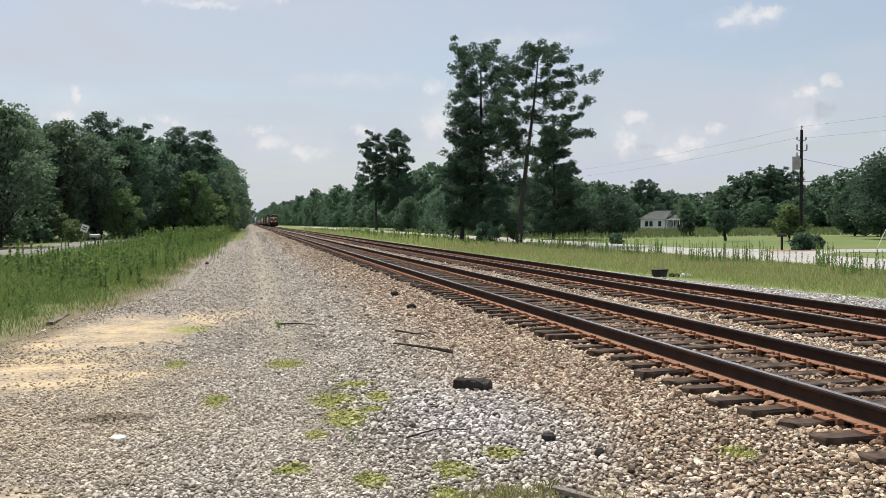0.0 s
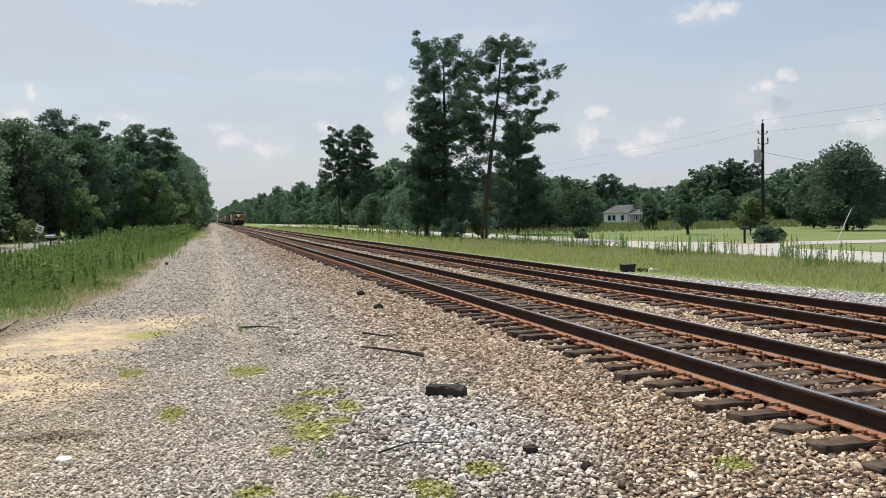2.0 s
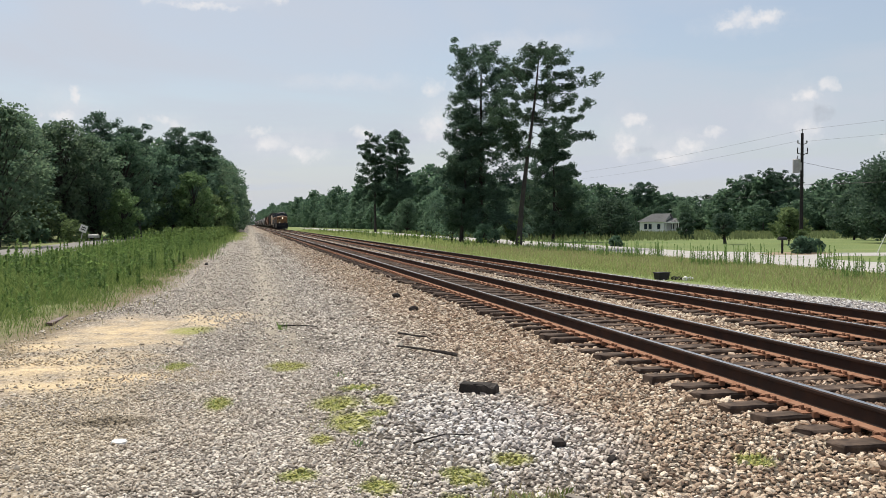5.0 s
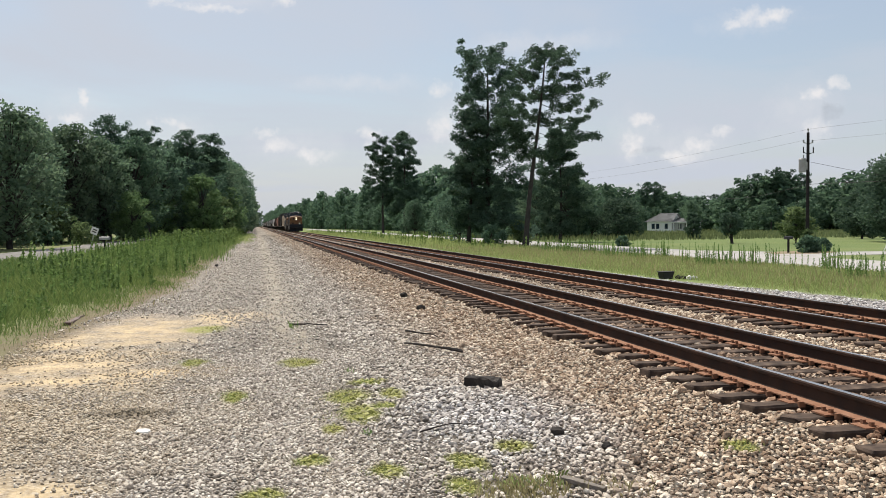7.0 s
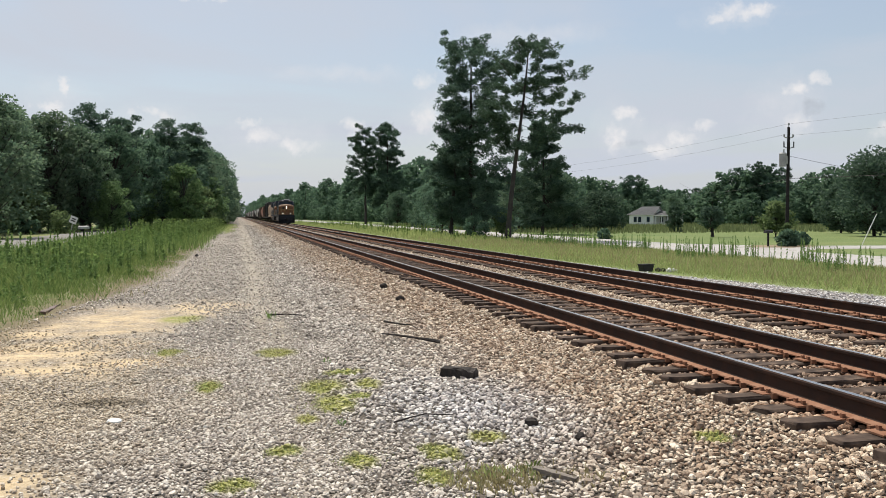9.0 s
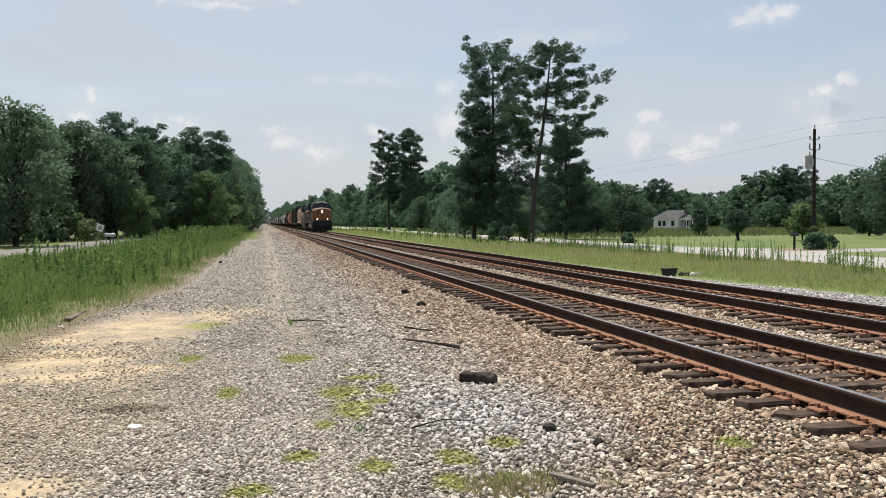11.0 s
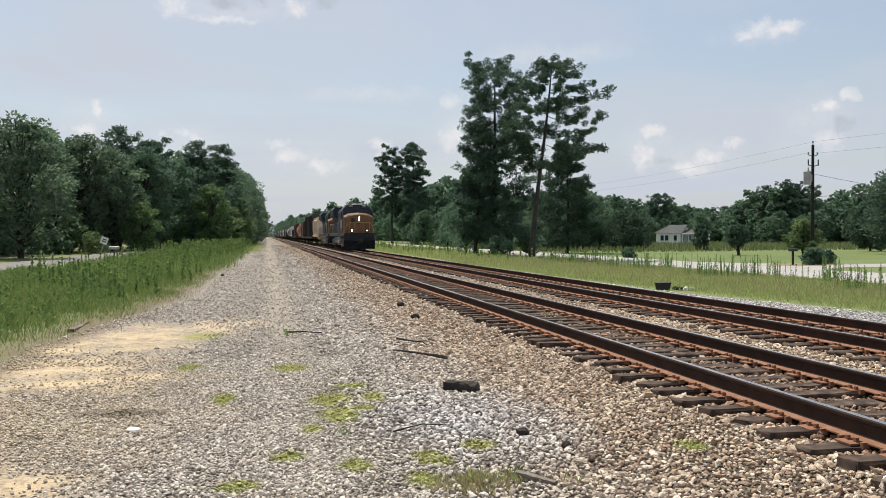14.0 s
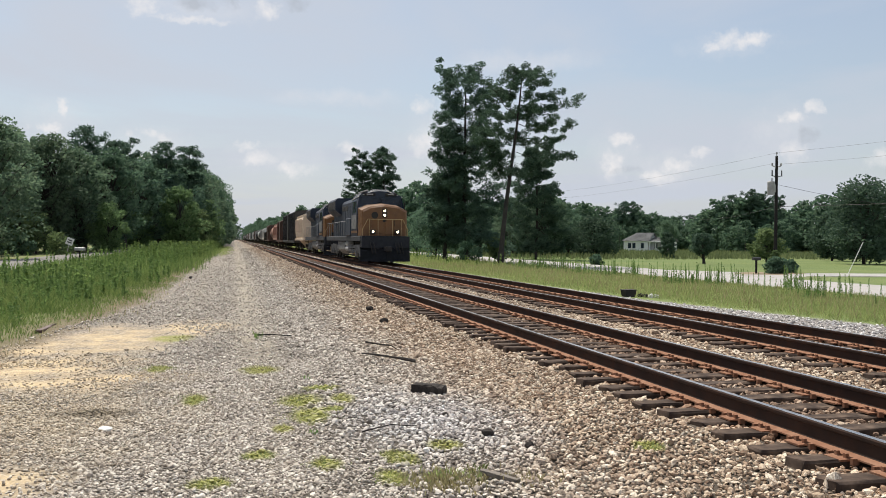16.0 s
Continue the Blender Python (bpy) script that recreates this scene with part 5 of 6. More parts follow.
    one.matrix_basis = pose(48.8, 83.4, -0.35)
    one = broad_tree(84, 3.6, 2.5, M["leaf_deep"], "dark conical shrub before the house", low=0.04, blobs=40, per=100, size=0.16, group="lawn trees")
    one.matrix_basis = pose(60.6, 113.5, -0.35)
    one = broad_tree(85, 8.4, 5.6, M["leaf"], "slender tree beside the house porch", low=0.42, blobs=40, per=100, size=0.24, group="lawn trees")
    one.matrix_basis = pose(99.0, 186, -0.35) @ Matrix.Scale(0.85, 4)
    one = broad_tree(86, 9.0, 8.8, M["leaf_deep"], "large dense evergreen tree on the lawn", low=0.1, blobs=80, per=140, size=0.24, group="lawn trees")
    one.matrix_basis = pose(69.6, 84, -0.35)
    one = broad_tree(87, 6.4, 6.0, M["leaf_deep"], "dark tree at the edge of the lawn", low=0.1, blobs=50, per=120, size=0.24, group="lawn trees")
    one.matrix_basis = pose(78.5, 101, -0.35)
    one = broad_tree(88, 3.6, 3.4, M["leaf_light"], "light green young tree behind the pole", low=0.22, blobs=34, per=80, size=0.2, trunk_r=0.015, group="lawn trees")
    one.matrix_basis = pose(54.2, 80, -0.35)
    for x, y, h, w in ((38.3, 55.2, 1.1, 1.8), (40.6, 57, 0.85, 1.6), (33.7, 77, 0.9, 1.5), (-17.5, 93, 2.1, 2.7), (-20.2, 91, 1.9, 1.9), (-20.6, 98, 4.2, 4.0), (39.9, 57.7, 1.7, 0.9), (25.6, 83.5, 2.3, 2.4), (21.4, 79, 1.7, 2.4), (20.6, 89, 4.2, 4.6), (24.4, 90, 4.6, 4.4)):
        one = broad_tree(int(abs(x) * 10 + y), h, w, M["leaf_light"] if y in (93, 83.5, 98, 57.7) else M["leaf_dark"], "low rounded green shrub", "shrub", 0.05, 22, 90, 0.13, 0.02, "shrubs")
        one.matrix_basis = pose(x, y, -0.35 if x > 26 else 0)
    words = {"near_side": ("dense dark green wood beside the railway", M["leaf"]), "far_side": ("distant green wood along the far side of the railway", M["leaf_dark"]), "field": ("dark green wood behind the field and house", M["leaf_dark"])}
    for key, bag in joined.items():
        wood = thing("distant_woods", words[key][0], "woods", kind="stuff")
        v = np.concatenate([b[0] for b in bag])
        crown = from_arrays("crowns", v, np.arange(len(v)).reshape(-1, 4), words[key][1])
        fs, n = [], 0
        for _, wv, wf in bag:
            fs.append(wf + n)
            n += len(wv)
        trunk = from_arrays("trunks", np.concatenate([b[1] for b in bag]), np.concatenate(fs), M["bark"], True)
        for o in (crown, trunk):
            o.parent = wood
            tagged(o, kind="stuff")
    for key, kind in stock.items():
        for ob in kind[0] if key != "f" else ():
            if ob.name not in used:
                ob.matrix_basis = pose(90 + rng.uniform(0, 60), 260, -0.35)


def build_house():
    house = thing("house", "white single-storey house with a grey roof and porch", "house")
    bm = bmesh.new()
    box(bm, -2.4, 0, 1.35, 6.0, 7.0, 2.7)
    a = [bm.verts.new(v) for v in ((0.59, -3.5, 2.7), (0.59, 3.5, 2.7), (0.59, 0, 4.45), (0.45, -3.5, 2.7), (0.45, 3.5, 2.7), (0.45, 0, 4.45))]
    for f in ((0, 1, 2), (5, 4, 3), (0, 2, 5, 3), (1, 4, 5, 2), (0, 3, 4, 1)):
        bm.faces.new([a[i] for i in f])
    box(bm, 3.0, 0.9, 1.25, 4.8, 4.6, 2.5)
    part("wall", bm, M["siding"], house)
    # hipped at one end, gabled at the other
    bm = bmesh.new()
    a = [bm.verts.new(v) for v in ((-5.9, -3.95, 2.62), (0.95, -3.95, 2.62), (0.95, 3.95, 2.62), (-5.9, 3.95, 2.62), (-3.4, 0, 4.62), (0.95, 0, 4.62))]
    for f in ((0, 1, 5, 4), (2, 3, 4, 5), (3, 0, 4)):
        bm.faces.new([a[i] for i in f])
    bmesh.ops.solidify(bm, geom=bm.faces[:], thickness=0.14)
    part("roof", bm, M["shingle"], house)
    bm = bmesh.new()
    a = [bm.verts.new(v) for v in ((0.6, -3.6, 2.5), (5.9, -3.6, 2.5), (5.9, 0.9, 3.5), (0.6, 0.9, 3.5), (5.9, 3.5, 2.6), (0.6, 3.5, 2.6))]
    for f in ((0, 1, 2, 3), (3, 2, 4, 5)):
        bm.faces.new([a[i] for i in f])
    bmesh.ops.solidify(bm, geom=bm.faces[:], thickness=0.12)
    part("porch_roof", bm, M["shingle"], house)
    bm = bmesh.new()
    box(bm, 3.25, -3.64, 2.44, 5.4, 0.06, 0.2, 0.01)
    part("fascia", bm, M["siding"], house)
    bm = bmesh.new()
    box(bm, 3.2, -2.4, 0.15, 5.0, 2.2, 0.3, 0.02)
    part("porch_floor", bm, M["siding"], house)
    for x in (1.0, 2.5, 4.0, 5.5):
        bm = bmesh.new()
        box(bm, x, -3.4, 1.35, 0.18, 0.18, 2.1, 0.01)
        part("porch_post", bm, M["siding"], house)
    for x, y, w in ((-3.9, -3.52, 0.95), (-2.8, -3.52, 0.95), (-0.7, -3.52, 0.9), (1.9, -1.42, 0.9), (5.0, -1.42, 0.7)):
        bm = bmesh.new()
        box(bm, x, y, 1.5, w, 0.06, 1.4, 0.01)
        win = part("window", bm, M["white"], house)
        bm = bmesh.new()
        box(bm, x, y - 0.02, 1.5, w - 0.2, 0.06, 1.2, 0.005)
        part("pane", bm, M["glass"], win)
    bm = bmesh.new()
    box(bm, 3.5, -1.43, 1.3, 0.95, 0.08, 2.05, 0.01)
    part("door", bm, M["dark_wood"], house)
    house.matrix_basis = pose(97.3, 191, -0.35, 0, 0, -46)


# ---- verges ----
def scatter_blades(name, n, x0, x1, y0, y1, h, w, mat, seed, label, category, keep=None, lean=0.35, tall=None):
    """Blades of grass, each a bent pair of triangles, as one mesh."""
    rng = np.random.default_rng(seed)
    x, y = rng.uniform(x0, x1, n), rng.uniform(y0, y1, n)
    if keep is not None:
        k = keep(x, y, rng)
        x, y = x[k], y[k]
    n = len(x)
    z = ground_z(x, y) - 0.02
    hh = h * rng.uniform(0.45, 1.25, n) * (tall(x, y) if tall else 1)
    a, l = rng.uniform(0, 2 * np.pi, n), rng.uniform(0.1, 1.0, n) * lean * hh
    q = rng.uniform(0, 2 * np.pi, n)
    wx, wy = np.cos(q) * w / 2, np.sin(q) * w / 2
    lx, ly = np.cos(a) * l, np.sin(a) * l
    mid = 0.6
    v = np.stack([np.stack([x - wx, y - wy, z], -1), np.stack([x + wx, y + wy, z], -1),
                  np.stack([x + wx * 0.8 + lx * 0.4, y + wy * 0.8 + ly * 0.4, z + hh * mid], -1), np.stack([x + lx, y + ly, z + hh], -1)], 1).reshape(-1, 3)
    f = np.arange(n * 4).reshape(n, 4)
    return tagged(from_arrays(name, v, f, mat), label, category, kind="stuff")


def scatter_weeds(name, n, x0, x1, y0, y1, h, mat, seed, label, keep=None, leaf=0.2, per=16):
    """Tall weeds: upright stems thick with narrow leaves, as one mesh."""
    rng = np.random.default_rng(seed)
    x, y = rng.uniform(x0, x1, n), rng.uniform(y0, y1, n)
    if keep is not None:
        k = keep(x, y, rng)
        x, y = x[k], y[k]
    n = len(x)
    z, hh = ground_z(x, y), h * rng.uniform(0.35, 1.25, n)
    u = np.linspace(0.06, 1, per)[None] * np.ones((n, 1))
    tilt = rng.normal(0, 0.05, (n, 2))
    r = (0.3 + 0.5 * leaf) * 0.2 * (1.08 - u) + 0.01
    c = np.stack([x[:, None] + tilt[:, :1] * u * hh[:, None] + rng.normal(0, 0.5, u.shape) * r,
                  y[:, None] + tilt[:, 1:] * u * hh[:, None] + rng.normal(0, 0.5, u.shape) * r, z[:, None] + u * hh[:, None]], -1).reshape(-1, 3)
    v, f = cards(c, leaf, rng, up=0.2, long=1.7)
    s = np.stack([np.stack([x - 0.012, y, z], -1), np.stack([x + 0.012, y, z], -1), np.stack([x + tilt[:, 0] * hh + 0.005, y + tilt[:, 1] * hh, z + hh], -1),
                  np.stack([x + tilt[:, 0] * hh - 0.005, y + tilt[:, 1] * hh, z + hh], -1)], 1).reshape(-1, 3)
    g = np.arange(n * 4).reshape(n, 4) + len(v)
    return tagged(from_arrays(name, np.concatenate([v, s]), np.concatenate([f, g]), mat), label, "weeds", kind="stuff")


def fade(x, y, edge, soft, side, seed):
    """Chance of growing, rising beyond a wavering line along the track."""
    w = 0.5 * np.sin(0.35 * y + seed) + 0.3 * np.sin(0.9 * y + 2 * seed) + 0.2 * np.sin(2.3 * y)
    return np.clip(side * (x - edge - w * 0.4) / soft, 0, 1)


def left_edge(y):
    return np.interp(y, [8, 13, 15.5, 18, 20.5, 24, 27, 54, 120], [-4.0, -3.9, -3.6, -3.3, -2.75, -2.2, -1.8, -1.95, -1.8])


def build_verges():
    scatter_blades("verge_grass", 120000, -13, -2.4, 10, 46, 0.17, 0.011, M["grass"], 1, "short green grass beside the gravel", "grass",
                   lambda x, y, r: (r.random(len(x)) < fade(x, y, left_edge(y) - 0.1, 2.2, -1, 1) ** 0.8 * np.interp(np.sin(1.7 * x + 0.9 * y) * np.sin(1.1 * y - 0.6 * x), [-1, 0.2], [0.35, 1])) & (x > -0.42 * y - 1), 0.7,
                   lambda x, y: np.interp(left_edge(y) - x, [0, 0.8, 2.2, 4], [0.3, 0.55, 1.1, 1.7]) * (1 + 0.3 * np.sin(2.1 * x + y)))
    scatter_blades("verge_grass", 30000, -12, -1.8, 46, 170, 0.45, 0.035, M["grass"], 2, "green grass beside the gravel further along", "grass",
                   lambda x, y, r: r.random(len(x)) < fade(x, y, left_edge(y), 1.0, -1, 2))
    scatter_blades("dry_grass", 2200, -6, -2.2, 10, 60, 0.16, 0.014, M["straw"], 3, "thin dry grass along the gravel's edge", "grass",
                   lambda x, y, r: (r.random(len(x)) < fade(x, y, left_edge(y) + 0.5, 0.8, -1, 1) * (1 - fade(x, y, left_edge(y) - 1.0, 1.5, -1, 1))))
    scatter_blades("verge_grass", 5000, -2.6, 0.1, 84, 190, 0.3, 0.03, M["grass_pale"], 13, "pale grass creeping over the gravel road's end", "grass",
                   lambda x, y, r: r.random(len(x)) < np.clip((-0.6 - x + 0.5 * np.sin(0.2 * y)) / 1.2, 0, 1) * np.clip((y - 84) / 30, 0, 1))
    scatter_weeds("tall_weeds", 520, -10.5, -2.6, 26, 75, 1.0, M["weed"], 4, "tall dark green weeds in the verge",
                  lambda x, y, r: (r.random(len(x)) < fade(x, y, left_edge(y) - 0.9, 1.2, -1, 1) * (0.25 + 0.75 * (np.sin(0.45 * y + x) > -0.2))) & (x > -0.3 * y + 1.5), 0.085, 30)
    scatter_weeds("tall_weeds", 1100, -9.5, -2.0, 75, 190, 1.3, M["weed"], 5, "tall green weeds below the wood",
                  lambda x, y, r: r.random(len(x)) < fade(x, y, left_edge(y) - 0.6, 1.0, -1, 3), 0.15, 22)
    scatter_weeds("leafy_weeds", 800, -12, -4.5, 15, 46, 0.45, M["weed"], 6, "low leafy weeds in the verge",
                  lambda x, y, r: (r.random(len(x)) < fade(x, y, left_edge(y) - 1.2, 1.5, -1, 4)) & (x > -0.42 * y - 1), 0.06, 16)
    right = lambda x, y, r: (r.random(len(x)) < fade(x, y, np.interp(y, [14, 20, 27, 40, 160], [15.2, 13.6, 12.4, 12.0, 11.6]), 1.1, 1, 5)) & (x < 0.95 * y + 2)
    scatter_blades("verge_grass", 110000, 11.2, 26, 12, 62, 0.16, 0.012, M["grass_pale"], 7, "pale green grass between track and road", "grass", right, 0.9)
    scatter_blades("dry_grass", 16000, 11.6, 25.6, 12, 70, 0.32, 0.01, M["straw"], 8, "dry seed heads over the grass", "grass", right)
    scatter_blades("verge_grass", 24000, 11, 25.8, 62, 230, 0.45, 0.04, M["grass_pale"], 9, "green grass between track and road further along", "grass", right)
    scatter_weeds("tall_weeds", 1700, 21.5, 25.8, 24, 66, 0.95, M["weed"], 10, "tall weeds standing along the roadside",
                  lambda x, y, r: r.random(len(x)) < (0.04 + 0.96 * (np.sin(0.8 * y + 0.3 * x) * np.sin(0.31 * y + 1) > 0.42)), 0.042, 40)
    scatter_weeds("tall_weeds", 420, 13.5, 25.5, 66, 230, 1.0, M["weed"], 11, "tall weeds along the far roadside",
                  lambda x, y, r: r.random(len(x)) < 0.5 + 0.5 * (np.sin(0.3 * y) > 0), 0.14, 16)
    scatter_blades("field_grass", 36000, 34, 190, 98, 215, 0.75, 0.14, M["field"], 12, "tall grass of the field before the wood", "grass",
                   lambda x, y, r: y > 104 + 0.02 * x + 3 * np.sin(0.1 * x))


def off_ties(x, y):
    """True where no sleeper lies."""
    out = np.ones(len(x), bool)
    for tx, y0 in ((TRACKS[0], 2.467), (TRACKS[1], 4.2)):
        d = np.abs((y - y0 + 0.25) % TIE_STEP - 0.25)
        out &= ~((np.abs(x - tx) < 1.29) & (d < 0.115))
    return out


def build_stones():
    seen = lambda x, y: (x > -0.36 * y - 0.4) & (x < 0.88 * y + 1.2)
    scatter_stones("ballast_shoulder", 0, 0.6, 4.15, 3.8, 13.0, 0.0205, 1, "loose angular ballast stones on the shoulder",
                   lambda x, y, r: seen(x, y) & off_ties(x, y) & (r.random(len(x)) < np.clip((x - 0.4 + 0.5 * np.sin(0.9 * y)) / 1.2, 0.0, 1)))
    scatter_stones("ballast_shoulder", 19000, 0.7, 4.15, 12.9, 170.0, 0.023, 2, "loose ballast stones further along the shoulder",
                   lambda x, y, r: off_ties(x, y) & (r.random(len(x)) < np.clip((x - 0.6 + 0.5 * np.sin(0.9 * y)) / 1.2, 0.2, 1)), True)
    scatter_stones("ballast_bed", 0, 3.9, 11.6, 3.4, 18.0, 0.0285, 3, "ballast stones between rails and sleepers", lambda x, y, r: seen(x, y) & off_ties(x, y))
    scatter_stones("ballast_bed", 9000, 3.9, 11.4, 18.0, 140.0, 0.027, 4, "ballast stones further along the tracks", lambda x, y, r: off_ties(x, y), True)
    scatter_stones("pale_ballast", 6000, 11.0, 15.5, 12, 30, 0.025, 5, "pale fresh ballast beyond the far rail",
                   lambda x, y, r: x < np.interp(y, [14, 20, 27, 40], [15.2, 13.6, 12.4, 12.0]))
    scatter_stones("road_gravel", 0, -5.0, 1.8, 4.2, 12.6, 0.0138, 6, "small crushed stones of the gravel road",
                   lambda x, y, r: seen(x, y) & (r.random(len(x)) > np.clip((x - 0.4 + 0.5 * np.sin(0.9 * y)) / 1.2, 0.0, 1)) & (r.random(len(x)) < np.interp(np.sin(1.1 * x + 0.7 * y) * np.sin(0.6 * y - 0.8 * x), [-1, 0.2], [0.72, 1.0])) &
                   (((x + 3.1) / 2.4) ** 2 + ((y - 12.0) / 2.9) ** 2 > r.uniform(0.0, 1.3, len(x))) & (((x + 3.4) / 1.4) ** 2 + ((y - 7.2) / 1.5) ** 2 > r.uniform(0.0, 1.1, len(x))) & (((x + 2.2) / 1.0) ** 2 + ((y - 6.2) / 1.0) ** 2 > r.uniform(0.0, 0.9, len(x))))
    scatter_stones("road_gravel", 27000, -4.0, 1.6, 12.4, 170, 0.0155, 7, "crushed stones further along the gravel road",
                   lambda x, y, r: (x > left_edge(y) - 0.35) & (r.random(len(x)) > 0.5 * np.exp(-((x - 0.2 - 0.22 * np.sin(0.21 * y)) / 0.4) ** 2)) &
                   (((x + 2.4) / 1.7) ** 2 + ((y - 16) / 3.4) ** 2 > r.uniform(0.3, 1.4, len(x))), True)


# ---- small things ----
def lump(name, label, category, x, y, sx, sy, sz, rz, mat, seed, group=""):
    rng = random.Random(seed)
    bm = bmesh.new()
    bmesh.ops.create_icosphere(bm, subdivisions=2, radius=0.5)
    for v in bm.verts:
        v.co *= rng.uniform(0.8, 1.15)
        v.co = Vector((v.co.x * sx, v.co.y * sy, max(v.co.z, -0.28) * sz))
    ob = tagged(as_object(name, bm, mat), label, category, group)
    ob.matrix_basis = pose(x, y, float(ground_z(x, y)) + sz * 0.3, 0, 0, rz)
    return ob


def stick(name, label, pts, r, mat, seed, group="fallen sticks"):
    """A broken branch lying on the stones through the given points (x, y, height over the ground)."""
    rng = random.Random(seed)
    vs, fs, n = [], [], 6
    line = []
    for (x0, y0, h0), (x1, y1, h1) in zip(pts, pts[1:]):
        for k in range(4):
            u = k / 4
            line.append((x0 + (x1 - x0) * u + rng.uniform(-0.01, 0.01), y0 + (y1 - y0) * u + rng.uniform(-0.01, 0.01), h0 + (h1 - h0) * u))
    line.append(pts[-1])
    for i, (x, y, h) in enumerate(line):
        q = r * (1 - 0.6 * i / len(line)) * rng.uniform(0.85, 1.15)
        z = float(ground_z(x, y)) + h + q * 0.6 + 0.02
        for k in range(n):
            a = 2 * math.pi * k / n
            vs.append((x + 0.3 * q * math.cos(a), y + q * math.cos(a), z + q * math.sin(a)))
    for i in range(len(line) - 1):
        for k in range(n):
            fs.append((i * n + k, i * n + (k + 1) % n, (i + 1) * n + (k + 1) % n, (i + 1) * n + k))
    return tagged(from_arrays(name, vs, fs, mat), label, "branch", group)


def timber(name, label, x, y, ln, w, h, rz, mat, seed, z=0.0, ry=0.0):
    rng = random.Random(seed)
    bm = bmesh.new()
    box(bm, 0, 0, 0, ln, w, h, min(w, h) * 0.12)
    bmesh.ops.subdivide_edges(bm, edges=[e for e in bm.edges if abs(e.verts[0].co.x - e.verts[1].co.x) > ln * 0.5], cuts=6)
    for v in bm.verts:
        v.co += Vector((rng.uniform(-0.06, 0.06) * w, rng.uniform(-0.07, 0.07) * w, rng.uniform(-0.09, 0.09) * h))
        if v.co.x > ln * 0.3:
            v.co.z -= h * 0.25 * rng.random()
    ob = tagged(as_object(name, bm, mat), label, "timber")
    ob.matrix_basis = pose(x, y, float(ground_z(x, y)) + h * 0.42 + z, 0, ry, rz)
    return ob


def tuft(x, y, n, h, mat, seed, label, spread=0.12, w=0.0042):
    rng = np.random.default_rng(seed)
    vs = []
    for k in range(n):
        a, l, hh = rng.uniform(0, 6.283), rng.uniform(0.2, 1.0), h * rng.uniform(0.5, 1.2)
        bx, by = x + rng.normal(0, spread), y + rng.normal(0, spread)
        z = float(ground_z(bx, by)) - 0.01
        ox, oy = -math.sin(a) * w, math.cos(a) * w
        dx, dy = math.cos(a) * hh * l * 0.6, math.sin(a) * hh * l * 0.6
        vs += [(bx - ox, by - oy, z), (bx + ox, by + oy, z), (bx + ox + dx * 0.5, by + oy + dy * 0.5, z + hh * 0.7), (bx + dx, by + dy, z + hh * 0.9)]
    return tagged(from_arrays("grass_tuft", vs, np.arange(len(vs)).reshape(-1, 4), mat), label, "grass", "tufts on the gravel")


def wire(name, a, b, sag, r, label):
    bm = bmesh.new()
    a, b = Vector(a), Vector(b)
    pts = []
    for i in range(13):
        u = i / 12
        p = a.lerp(b, u)
        p.z -= sag * 4 * u * (1 - u)
        pts.append(p)
    for p, q in zip(pts, pts[1:]):
        rod(bm, p, q, r, n=4)
    tagged(as_object(name, bm, M["under"]), label, "cable", "overhead wires")


def utility_pole(x, y, h, main):
    z = -0.38
    pole = thing("utility_pole", "dark timber utility pole with a grey transformer" if main else "dark timber utility pole along the road", "utility pole", "utility poles")
    bm = bmesh.new()
    rod(bm, (0, 0, 0), (0, 0, h), 0.145, 0.1, 14)
    part("post", bm, M["pole"], pole)
    if main:
        for sx in (-1, 1):
            bm = bmesh.new()
            rod(bm, (0, 0, h - 0.85), (sx * 0.38, 0, h - 0.75), 0.035, n=6)
            rod(bm, (sx * 0.38, 0, h - 0.75), (sx * 0.38, 0, h - 0.55), 0.06, n=8)
            part("insulator_arm", bm, M["grey"], pole)
            bm = bmesh.new()
            rod(bm, (sx * 0.1, -0.05, h - 1.6), (sx * 0.42, -0.05, h - 1.5), 0.03, n=6)
            rod(bm, (sx * 0.42, -0.05, h - 1.55), (sx * 0.42, -0.05, h - 1.1), 0.045, n=8)
            part("fuse_cutout", bm, M["under"], pole)
        bm = bmesh.new()
        rod(bm, (-0.5, -0.05, h - 3.0), (-0.5, -0.05, h - 2.05), 0.27, n=18)
        rod(bm, (-0.5, -0.05, h - 2.05), (-0.5, -0.05, h - 1.95), 0.29, 0.22, n=18)
        rod(bm, (-0.42, -0.05, h - 1.95), (-0.42, -0.05, h - 1.7), 0.05, n=8)
        box(bm, -0.2, -0.05, h - 2.5, 0.2, 0.12, 0.6, 0.01)
        part("transformer", bm, M["grey"], pole, "grey cylindrical transformer can")
        bm = bmesh.new()
        rod(bm, (0, 0, h), (0, 0, h + 0.18), 0.03, n=6)
        rod(bm, (0, 0, h + 0.16), (0, 0, h + 0.3), 0.06, n=8)
        part("top_insulator", bm, M["grey"], pole)
    pole.matrix_basis = pose(x, y, z)
    return z + h


